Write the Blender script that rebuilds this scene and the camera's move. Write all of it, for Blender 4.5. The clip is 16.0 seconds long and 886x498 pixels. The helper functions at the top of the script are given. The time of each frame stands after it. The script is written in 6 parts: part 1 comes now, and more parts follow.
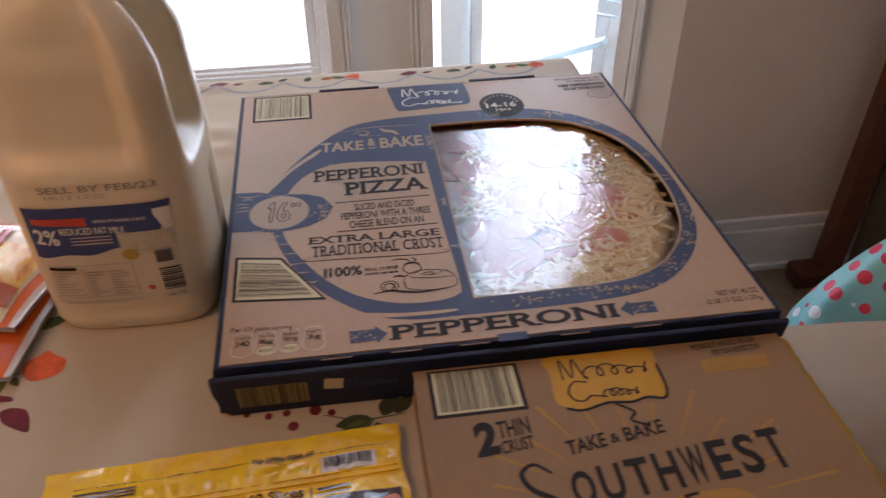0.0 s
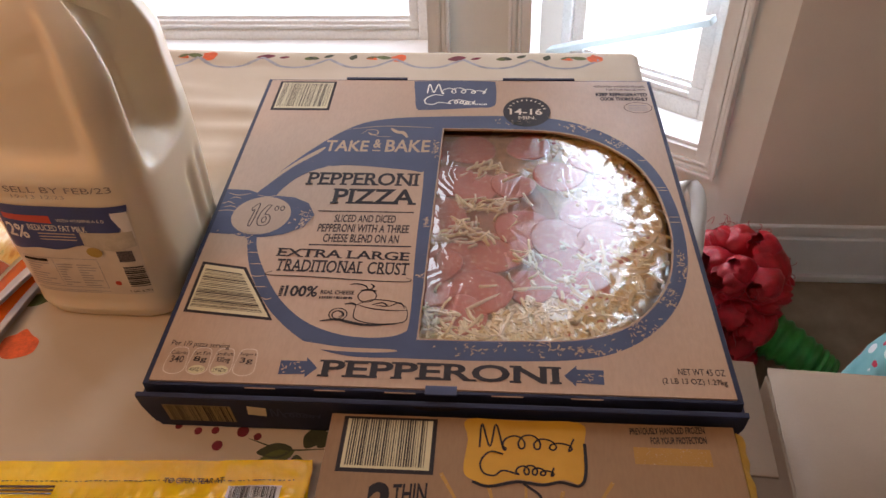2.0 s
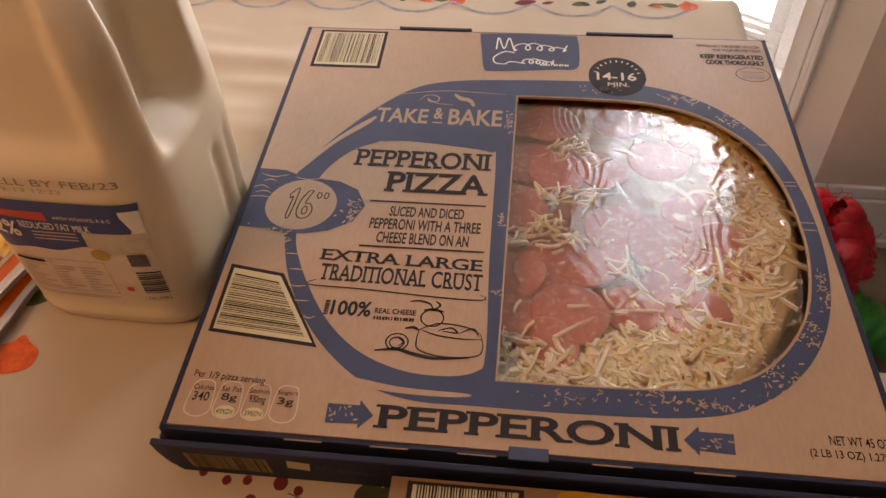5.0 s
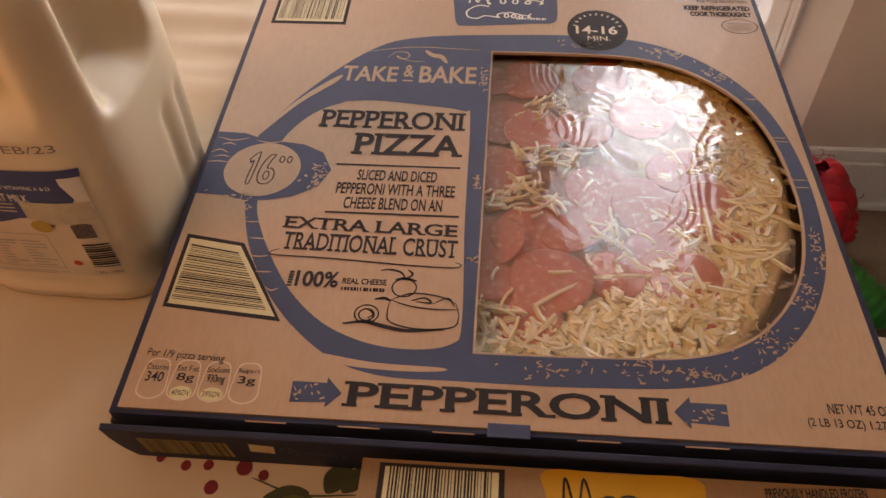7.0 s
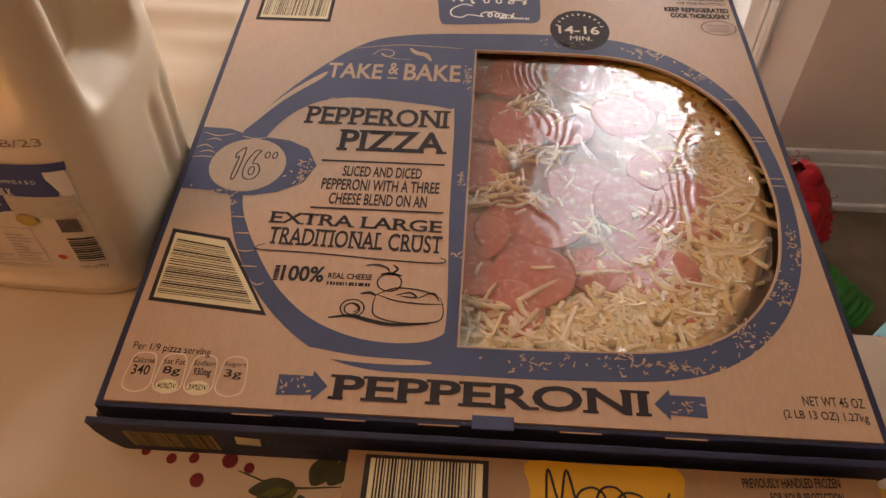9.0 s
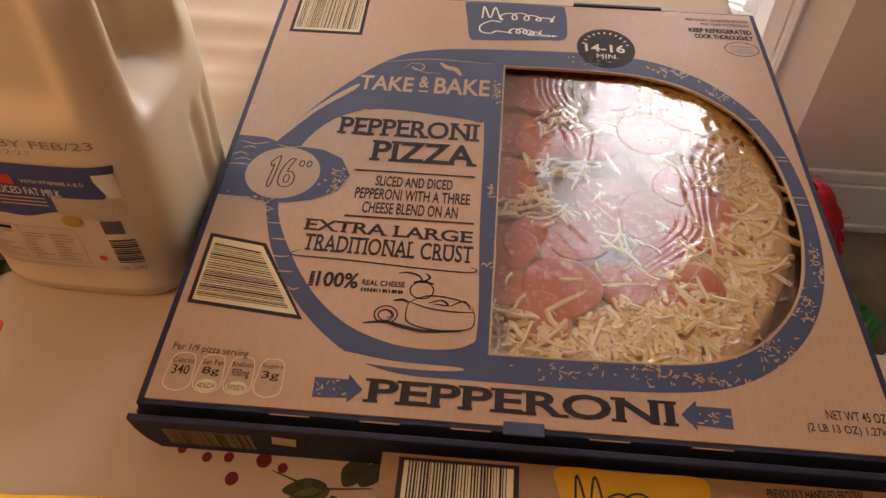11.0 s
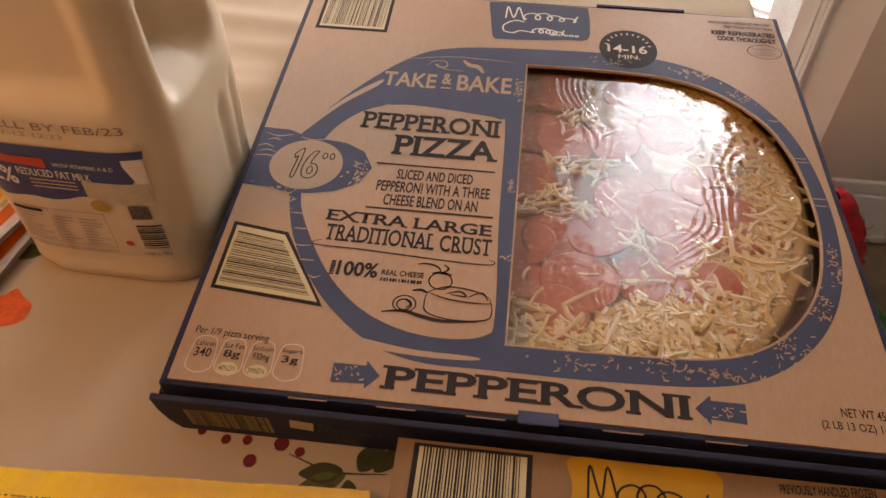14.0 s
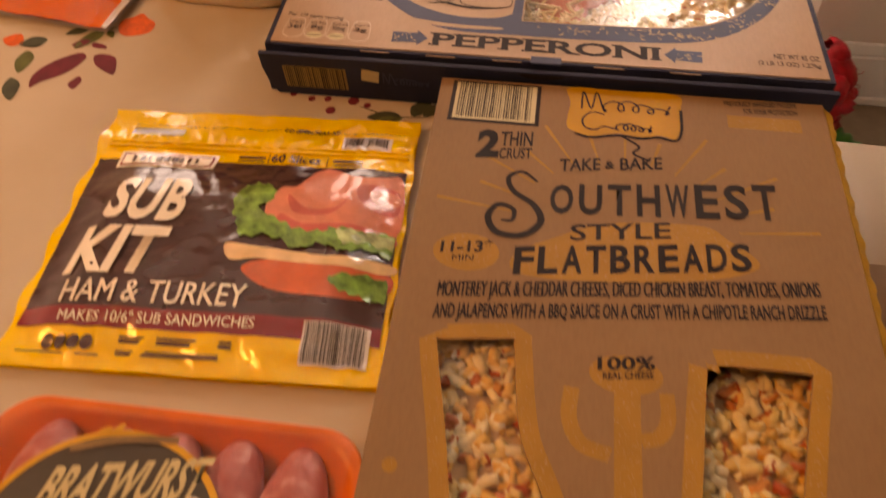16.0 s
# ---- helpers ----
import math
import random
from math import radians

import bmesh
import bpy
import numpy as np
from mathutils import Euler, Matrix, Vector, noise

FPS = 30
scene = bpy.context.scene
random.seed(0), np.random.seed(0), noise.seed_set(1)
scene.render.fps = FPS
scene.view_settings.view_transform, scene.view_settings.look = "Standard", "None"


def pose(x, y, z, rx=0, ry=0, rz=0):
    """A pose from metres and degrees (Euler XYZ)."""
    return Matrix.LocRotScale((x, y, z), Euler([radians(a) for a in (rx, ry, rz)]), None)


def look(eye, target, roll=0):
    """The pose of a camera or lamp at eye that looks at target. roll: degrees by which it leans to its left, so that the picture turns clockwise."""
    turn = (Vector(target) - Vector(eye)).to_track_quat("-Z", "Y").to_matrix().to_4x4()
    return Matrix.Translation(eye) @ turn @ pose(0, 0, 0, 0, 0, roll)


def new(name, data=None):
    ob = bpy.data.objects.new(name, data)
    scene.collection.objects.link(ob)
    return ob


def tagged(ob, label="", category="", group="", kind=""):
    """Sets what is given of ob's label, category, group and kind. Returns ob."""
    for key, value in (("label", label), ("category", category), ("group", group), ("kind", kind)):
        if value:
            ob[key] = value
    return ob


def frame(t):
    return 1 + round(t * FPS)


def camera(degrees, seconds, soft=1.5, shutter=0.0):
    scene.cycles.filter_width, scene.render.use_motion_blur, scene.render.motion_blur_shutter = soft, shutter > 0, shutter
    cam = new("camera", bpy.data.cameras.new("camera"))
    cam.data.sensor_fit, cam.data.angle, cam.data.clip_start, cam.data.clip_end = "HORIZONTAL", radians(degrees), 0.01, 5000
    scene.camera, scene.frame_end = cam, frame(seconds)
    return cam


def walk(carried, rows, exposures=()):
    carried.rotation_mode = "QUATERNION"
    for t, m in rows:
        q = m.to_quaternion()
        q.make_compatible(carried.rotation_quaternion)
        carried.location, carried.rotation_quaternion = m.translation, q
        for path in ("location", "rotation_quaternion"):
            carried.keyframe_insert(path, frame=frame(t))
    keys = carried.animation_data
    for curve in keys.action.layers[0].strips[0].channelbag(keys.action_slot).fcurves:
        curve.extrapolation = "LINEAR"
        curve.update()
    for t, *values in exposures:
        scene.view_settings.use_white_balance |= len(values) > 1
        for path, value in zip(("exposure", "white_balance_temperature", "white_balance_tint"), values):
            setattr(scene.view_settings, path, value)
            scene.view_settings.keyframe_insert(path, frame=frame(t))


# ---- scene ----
cam = camera(58.8, 16.0, shutter=0.5)
PATH = [
    (0, (0.111, -0.408, 1.195), (0.315, 1.174, -0.01), -0.8),
    (0.5, (0.195, -0.392, 1.205), (0.288, 1.137, -0.082), -1.4),
    (1, (0.276, -0.322, 1.201), (0.098, 1.039, -0.253), -3.4),
    (1.5, (0.274, -0.335, 1.234), (0.082, 1.044, -0.202), -4.4),
    (1.8, (0.26, -0.336, 1.234), (0.117, 1.139, -0.109), -2.3),
    (2, (0.254, -0.341, 1.236), (0.109, 1.147, -0.093), -2.5),
    (2.5, (0.235, -0.335, 1.237), (0.101, 1.141, -0.106), -2.0),
    (3, (0.222, -0.316, 1.227), (0.056, 1.112, -0.163), -2.2),
    (3.5, (0.216, -0.307, 1.229), (0.029, 1.098, -0.182), -2.1),
    (4, (0.209, -0.3, 1.226), (-0.007, 1.106, -0.18), -2.3),
    (4.2, (0.208, -0.28, 1.221), (-0.001, 1.116, -0.196), -3.0),
    (6.3, (0.198, -0.195, 1.173), (0.03, 1.117, -0.328), -1.9),
    (6.5, (0.199, -0.195, 1.172), (0.032, 1.112, -0.334), -2.2),
    (7, (0.205, -0.195, 1.169), (0.066, 1.106, -0.345), -2.2),
    (7.5, (0.209, -0.197, 1.168), (0.09, 1.1, -0.35), -1.7),
    (8, (0.207, -0.198, 1.171), (0.112, 1.098, -0.349), -0.9),
    (8.5, (0.202, -0.2, 1.171), (0.116, 1.098, -0.348), -0.2),
    (9, (0.202, -0.201, 1.172), (0.116, 1.102, -0.343), -0.2),
    (11.5, (0.183, -0.213, 1.181), (0.083, 1.119, -0.307), 1.0),
    (12, (0.183, -0.214, 1.18), (0.074, 1.125, -0.302), 0.9),
    (12.5, (0.181, -0.22, 1.179), (0.063, 1.12, -0.301), 1.2),
    (13, (0.184, -0.223, 1.179), (0.051, 1.115, -0.302), 1.0),
    (13.5, (0.189, -0.219, 1.181), (0.05, 1.117, -0.301), 0.1),
    (14, (0.186, -0.223, 1.179), (0.04, 1.11, -0.305), 0.5),
    (14.5, (0.184, -0.244, 1.184), (0.024, 1.075, -0.312), 0.2),
    (15, (0.197, -0.274, 1.183), (0.015, 1.019, -0.332), -0.2),
    (15.4, (0.205, -0.33, 1.158), (-0.03, 0.86, -0.432), -0.9),
    (15.5, (0.214, -0.351, 1.159), (-0.045, 0.85, -0.419), -1.8),
    (15.8, (0.213, -0.436, 1.174), (-0.02, 0.773, -0.402), -3.8),
    (16, (0.209, -0.476, 1.165), (0.014, 0.76, -0.395), -1.6),
]
EXPOSURES = [(0.0, -1.68, 6100, 26), (0.8, -1.42, 6300, 27), (1.6, -1.36, 6500, 28), (3.0, -1.45, 7150, 30), (6.5, -1.42, 8000, 33),
             (14.5, -1.42, 8150, 33), (15.4, -1.34, 9600, 37), (16.0, -1.13, 11300, 42)]
walk(cam, [(t, look(eye, target, roll)) for t, eye, target, roll in PATH], EXPOSURES)

# ---------------------------------------------------------------- light
world = bpy.data.worlds.new("overcast_sky")
scene.world = world
world.use_nodes = True
sky = world.node_tree.nodes.new("ShaderNodeTexSky")
sky.sky_type, sky.sun_disc = "NISHITA", False
sky.sun_elevation, sky.sun_rotation = radians(49), radians(200)
world.node_tree.links.new(sky.outputs[0], world.node_tree.nodes["Background"].inputs[0])
world.node_tree.nodes["Background"].inputs[1].default_value = 0.12

sun = new("sun", bpy.data.lights.new("sun", "SUN"))
sun.data.energy, sun.data.angle, sun.data.color = 0.9, radians(14), (1.0, 0.96, 0.9)
sun.matrix_world = look((-1.5, -4.0, 5.0), (0, 0, 0))


def area(name, m, width, height, power, colour):
    lamp = new(name, bpy.data.lights.new(name, "AREA"))
    lamp.data.shape, lamp.data.size, lamp.data.size_y = "RECTANGLE", width, height
    lamp.data.energy, lamp.data.color = power, colour
    lamp.matrix_world = m
    return lamp


DAY = (0.77, 0.92, 1.0)
area("daylight_wide_window", look((-0.48, 1.47, 1.19), (-0.48, 0.0, 1.19)), 1.15, 1.76, 30, DAY)
area("daylight_side_window", look((0.578, 1.307, 1.19), (0.033, 0.468, 1.19)), 0.40, 1.76, 104, DAY)
area("ceiling_lamp_glow", look((-1.25, -0.60, 2.30), (-0.3, -0.1, 0.75)), 0.40, 0.40, 29.5, (1.0, 0.495, 0.125))


# ---------------------------------------------------------------- materials
class Mat:
    """A node material with a principled shader and a few short ways to feed it."""

    def __init__(self, name, colour, rough=0.6, metal=0.0, **extra):
        self.m = bpy.data.materials.new(name)
        self.m.use_nodes = True
        self.t = self.m.node_tree
        self.p = self.t.nodes["Principled BSDF"]
        self.p.inputs["Base Color"].default_value = (*colour, 1)
        self.p.inputs["Roughness"].default_value = rough
        self.p.inputs["Metallic"].default_value = metal
        for key, value in extra.items():
            self.p.inputs[key.replace("_", " ")].default_value = value

    def node(self, kind, **inputs):
        n = self.t.nodes.new(kind)
        for key, value in inputs.items():
            n.inputs[key.replace("_", " ")].default_value = value
        return n

    def coords(self, stretch=(1, 1, 1)):
        c = self.t.nodes.new("ShaderNodeTexCoord")
        k = self.t.nodes.new("ShaderNodeMapping")
        k.inputs["Scale"].default_value = stretch
        self.t.links.new(c.outputs["Object"], k.inputs["Vector"])
        return k.outputs["Vector"]

    def noise(self, scale, detail=4.0, stretch=(1, 1, 1), rough=0.55):
        n = self.node("ShaderNodeTexNoise", Scale=scale, Detail=detail, Roughness=rough)
        self.t.links.new(self.coords(stretch), n.inputs["Vector"])
        return n.outputs["Fac"]

    def ramp(self, value, stops):
        r = self.t.nodes.new("ShaderNodeValToRGB")
        while len(r.color_ramp.elements) < len(stops):
            r.color_ramp.elements.new(0.5)
        for e, (at, col) in zip(r.color_ramp.elements, stops):
            e.position, e.color = at, (*col, 1)
        self.t.links.new(value, r.inputs["Fac"])
        return r.outputs["Color"]

    def mix(self, a, b, fac, how="MIX"):
        n = self.t.nodes.new("ShaderNodeMix")
        n.data_type, n.blend_type = "RGBA", how
        for sock, v in ((n.inputs[6], a), (n.inputs[7], b), (n.inputs[0], fac)):
            if isinstance(v, (int, float)):
                sock.default_value = v
            elif isinstance(v, tuple):
                sock.default_value = (*v, 1)
            else:
                self.t.links.new(v, sock)
        return n.outputs[2]

    def base(self, socket):
        self.t.links.new(socket, self.p.inputs["Base Color"])
        return self

    def bump(self, socket, strength, distance=0.002):
        b = self.node("ShaderNodeBump", Strength=strength, Distance=distance)
        self.t.links.new(socket, b.inputs["Height"])
        self.t.links.new(b.outputs[0], self.p.inputs["Normal"])
        return self

    def rough(self, socket, low, high):
        r = self.node("ShaderNodeMapRange")
        r.inputs["To Min"].default_value, r.inputs["To Max"].default_value = low, high
        self.t.links.new(socket, r.inputs["Value"])
        self.t.links.new(r.outputs[0], self.p.inputs["Roughness"])
        return self


def shade(c, k):
    return tuple(min(1, v * k) for v in c)


def mottled(name, colour, rough=0.6, scale=40, spread=0.12, fine=400, bump=0.15, distance=0.0006, metal=0.0, **extra):
    """A surface whose colour drifts softly and whose grain shows up close."""
    m = Mat(name, colour, rough, metal, **extra)
    soft = m.ramp(m.noise(scale, 5), [(0.3, shade(colour, 1 - spread)), (0.7, shade(colour, 1 + spread))])
    grain = m.noise(fine, 3)
    m.base(m.mix(soft, m.ramp(grain, [(0.35, (0.82, 0.82, 0.82)), (0.65, (1, 1, 1))]), min(1, spread * 3), "MULTIPLY"))
    m.rough(grain, max(0.02, rough - 0.08), min(1, rough + 0.08))
    return m.bump(grain, bump, distance).m


def printed(name, colour, rough=0.5, wear=0.62, under=None):
    """Ink on board: even, with tiny specks where the board comes through."""
    m = Mat(name, colour, rough, Specular_IOR_Level=0.22)
    under = under or KRAFT_RGB
    specks = m.ramp(m.noise(900, 3), [(wear, (0, 0, 0)), (wear + 0.05, (1, 1, 1))])
    soft = m.ramp(m.noise(30, 4), [(0.3, shade(colour, 0.9)), (0.7, shade(colour, 1.1))])
    return m.base(m.mix(soft, under, specks)).m


KRAFT_RGB = (0.425, 0.276, 0.172)


def kraft(name, colour, low=0.5, high=0.68):
    m = Mat(name, colour, 0.62, Specular_IOR_Level=0.3)
    fibre = m.noise(520, 5, (1, 0.25, 1))
    drift = m.ramp(m.noise(9, 5), [(0.3, shade(colour, 0.94)), (0.72, shade(colour, 1.05))])
    m.base(m.mix(drift, m.ramp(fibre, [(0.3, (0.84, 0.82, 0.8)), (0.62, (1, 1, 1))]), 0.55, "MULTIPLY"))
    m.rough(fibre, low, high)
    return m.bump(fibre, 0.12, 0.0004).m


KRAFT = kraft("kraft_board", KRAFT_RGB, 0.38, 0.55)
KRAFT_B = kraft("kraft_board_yellowish", (0.27, 0.155, 0.073), 0.6, 0.8)
NAVY = printed("navy_ink", (0.045, 0.057, 0.108), 0.55, 0.72)
NAVY_SIDE = mottled("navy_board", (0.016, 0.021, 0.050), 0.62, 20, 0.15, 500, 0.1, Specular_IOR_Level=0.3)
BLACK = printed("black_ink", (0.020, 0.015, 0.015), 0.7, 0.74)
CREAM = mottled("cream_label", (0.54, 0.45, 0.24), 0.5, 50, 0.05)
PALE = mottled("pale_print", (0.60, 0.47, 0.34), 0.55, 50, 0.05)
MUSTARD = printed("mustard_ink", (0.48, 0.24, 0.012), 0.5, 0.74)
MUSTARD_SOFT = printed("mustard_ink_thin", (0.37, 0.19, 0.036), 0.55, 0.62)
WHITE_INK = mottled("white_ink", (0.74, 0.70, 0.62), 0.5, 60, 0.05)
WALL = mottled("wall_paint_greige", (0.74, 0.665, 0.595), 0.75, 6, 0.04, 260, 0.25, 0.0008)
BAY_WALL = mottled("wall_paint_pale", (0.87, 0.87, 0.83), 0.7, 6, 0.03, 260, 0.2, 0.0008)
CEIL = mottled("ceiling_paint", (0.78, 0.76, 0.72), 0.85, 5, 0.03, 200, 0.3, 0.001)
TRIM = mottled("white_gloss_trim", (0.88, 0.89, 0.88), 0.32, 14, 0.03, 200, 0.04)
VINYL = mottled("white_vinyl", (0.88, 0.90, 0.90), 0.28, 14, 0.02, 200, 0.03)
CARPET = mottled("beige_carpet", (0.36, 0.28, 0.19), 0.95, 18, 0.16, 900, 0.9, 0.004)
WOOD = mottled("dark_red_wood", (0.10, 0.035, 0.02), 0.35, 25, 0.3, 300, 0.15)


# ---------------------------------------------------------------- shapes
def link(name, bm, material, parent=None, label="", smooth=False):
    me = bpy.data.meshes.new(name)
    bmesh.ops.recalc_face_normals(bm, faces=bm.faces)
    bm.to_mesh(me)
    bm.free()
    for f in me.polygons:
        f.use_smooth = smooth
    me.materials.append(material)
    ob = new(name, me)
    if parent:
        ob.parent = parent
    if label:
        ob["label"] = label
    return ob


def part(name, bm, material, parent, label="", smooth=False):
    return link(name, bm, material, parent, label, smooth)


def thing(name, label, category, group=""):
    ob = new(name)
    ob.empty_display_size = 0.05
    return tagged(ob, label, category, group)


def block(bm, x0, x1, y0, y1, z0, z1, m=None):
    v = [bm.verts.new(((m @ Vector(c)) if m else c)) for c in
         ((x0, y0, z0), (x1, y0, z0), (x1, y1, z0), (x0, y1, z0), (x0, y0, z1), (x1, y0, z1), (x1, y1, z1), (x0, y1, z1))]
    for f in ((3, 2, 1, 0), (4, 5, 6, 7), (0, 1, 5, 4), (1, 2, 6, 5), (2, 3, 7, 6), (3, 0, 4, 7)):
        bm.faces.new([v[i] for i in f])
    return bm


def slab(x0, x1, y0, y1, z0, z1, m=None, bevel=0.0, steps=2):
    bm = block(bmesh.new(), x0, x1, y0, y1, z0, z1, m)
    if bevel:
        bmesh.ops.bevel(bm, geom=bm.edges[:], offset=bevel, segments=steps, affect="EDGES", profile=0.6)
    return bm


def spline(points, n=8):
    """A closed smooth loop through a few corner points."""
    out, k = [], len(points)
    for i in range(k):
        p0, p1, p2, p3 = (Vector(points[(i + j - 1) % k]) for j in range(4))
        for s in range(n):
            t = s / n
            out.append(0.5 * (2 * p1 + (p2 - p0) * t + (2 * p0 - 5 * p1 + 4 * p2 - p3) * t * t + (3 * p1 - p0 - 3 * p2 + p3) * t ** 3))
    return [(p.x, p.y) for p in out]


def strand(points, n=8):
    """An open smooth line through a few points, of any dimension."""
    pts = [Vector(p) for p in points]
    pts = [2 * pts[0] - pts[1]] + pts + [2 * pts[-1] - pts[-2]]
    out = []
    for i in range(1, len(pts) - 2):
        p0, p1, p2, p3 = pts[i - 1:i + 3]
        for s in range(n):
            t = s / n
            out.append(0.5 * (2 * p1 + (p2 - p0) * t + (2 * p0 - 5 * p1 + 4 * p2 - p3) * t * t + (3 * p1 - p0 - 3 * p2 + p3) * t ** 3))
    return out + [pts[-2]]


def ease(a, b, x):
    t = min(1, max(0, (x - a) / (b - a)))
    return t * t * (3 - 2 * t)


def oval(x, y, a, b=None, n=40, turn=0.0):
    b = b or a
    c, s = math.cos(radians(turn)), math.sin(radians(turn))
    return [(x + a * math.cos(u) * c - b * math.sin(u) * s, y + a * math.cos(u) * s + b * math.sin(u) * c)
            for u in (2 * math.pi * i / n for i in range(n))]


def sheet(loops, z, thick=0.0, lift=None):
    """A flat sheet with an outline and holes; thick gives it a body below z; lift(x, y) adds to the height."""
    bm = bmesh.new()
    edges = []
    for loop in loops:
        v = [bm.verts.new((x, y, z)) for x, y in loop]
        edges += [bm.edges.new((v[i], v[(i + 1) % len(v)])) for i in range(len(v))]
    bmesh.ops.triangle_fill(bm, edges=edges, use_beauty=True, normal=(0, 0, 1))
    if thick:
        r = bmesh.ops.extrude_face_region(bm, geom=bm.faces[:])
        bmesh.ops.translate(bm, vec=(0, 0, -thick), verts=[g for g in r["geom"] if isinstance(g, bmesh.types.BMVert)])
    if lift:
        for v in bm.verts:
            v.co.z += lift(v.co.x, v.co.y)
    return bm


def rect(x0, x1, y0, y1):
    return [(x0, y0), (x1, y0), (x1, y1), (x0, y1)]


def ribbon(points, width, z, taper=True):
    """A flat brush line along points."""
    pts = strand([(*p, 0) for p in points], 6)
    bm, rows = bmesh.new(), []
    for i, p in enumerate(pts):
        d = (pts[min(i + 1, len(pts) - 1)] - pts[max(i - 1, 0)]).normalized()
        k = width / 2 * (0.35 + 0.65 * math.sin(math.pi * (i + 0.4) / len(pts)) if taper else 1)
        rows.append((bm.verts.new((p.x - d.y * k, p.y + d.x * k, z)), bm.verts.new((p.x + d.y * k, p.y - d.x * k, z))))
    for a, b in zip(rows, rows[1:]):
        bm.faces.new((a[0], a[1], b[1], b[0]))
    return bm


def cursive(x0, x1, y, h, n):
    """A flourish of round loops, for script that is drawn as a plain shape."""
    pts = [(x0, y), (x0 + 0.02 * (x1 - x0), y + h), (x0 + 0.11 * (x1 - x0), y + 0.05 * h), (x0 + 0.17 * (x1 - x0), y + h), (x0 + 0.25 * (x1 - x0), y)]
    for i in range(6 * n):
        u = i / (6 * n - 1)
        a = 2 * math.pi * n * u
        pts.append((x0 + (x1 - x0) * (0.28 + 0.66 * u) - 0.24 * h * math.sin(a), y + (0.22 + 0.08 * math.sin(5 * u)) * h * (1 - math.cos(a))))
    return pts + [(x1, y + 0.5 * h)]


def tube(bm, points, radius, sides=8, closed_ends=True):
    rings, k = [], len(points)
    up = Vector((0.02, 0.03, 1))
    for i, p in enumerate(points):
        p = Vector(p)
        d = (Vector(points[min(i + 1, k - 1)]) - Vector(points[max(i - 1, 0)])).normalized()
        a = d.cross(up)
        if a.length < 1e-3:
            a = d.cross(Vector((1, 0, 0)))
        a.normalize()
        b = d.cross(a)
        r = radius(i / max(1, k - 1)) if callable(radius) else radius
        rings.append([bm.verts.new(p + r * (math.cos(t) * a + math.sin(t) * b)) for t in (2 * math.pi * j / sides for j in range(sides))])
    for r0, r1 in zip(rings, rings[1:]):
        for j in range(sides):
            bm.faces.new((r0[j], r0[(j + 1) % sides], r1[(j + 1) % sides], r1[j]))
    if closed_ends:
        bm.faces.new(rings[0][::-1])
        bm.faces.new(rings[-1])
    return bm


FEET = {"P": "bl tl", "E": "bl tl", "R": "bl tl br", "I": "bm tm", "N": "bl tl tr", "A": "bl br", "X": "bl br tl tr", "T": "bm", "L": "bl tl", "D": "bl tl", "U": "tl tr"}


def add_serifs(bm, word, size, along, rise):
    """Slab feet on the stems of a printed word; each letter is one island of faces."""
    left, islands = set(bm.verts), []
    while left:
        pile, isle = [left.pop()], []
        while pile:
            v = pile.pop()
            isle.append(v.co.copy())
            for e in v.link_edges:
                o = e.other_vert(v)
                if o in left:
                    left.discard(o)
                    pile.append(o)
        islands.append(isle)
    islands.sort(key=lambda isle: min(c.x for c in isle))
    if len(islands) != len(word):
        return
    up, height = rise.normalized(), rise.length
    area2 = along.x * up.y - along.y * up.x

    def split(c):
        return (c.x * up.y - c.y * up.x) / area2, (along.x * c.y - along.y * c.x) / area2
    for letter, isle in zip(word, islands):
        xs, ys = [split(c)[0] for c in isle], [split(c)[1] for c in isle]
        x0, x1, y0, y1 = min(xs), max(xs), min(ys), max(ys)
        stem = 0.10 * height
        for foot in FEET.get(letter, "").split():
            cx = {"l": x0 + stem, "r": x1 - stem, "m": (x0 + x1) / 2}[foot[1]]
            ya, yb = (y0, y0 + 0.12 * height) if foot[0] == "b" else (y1 - 0.12 * height, y1)
            half = size * height
            base = Vector((0, 0, isle[0].z + 0.00002))
            bm.faces.new([bm.verts.new(base + along * (cx + sx * half) + up * y) for sx, y in ((-1, ya), (1, ya), (1, yb), (-1, yb))])


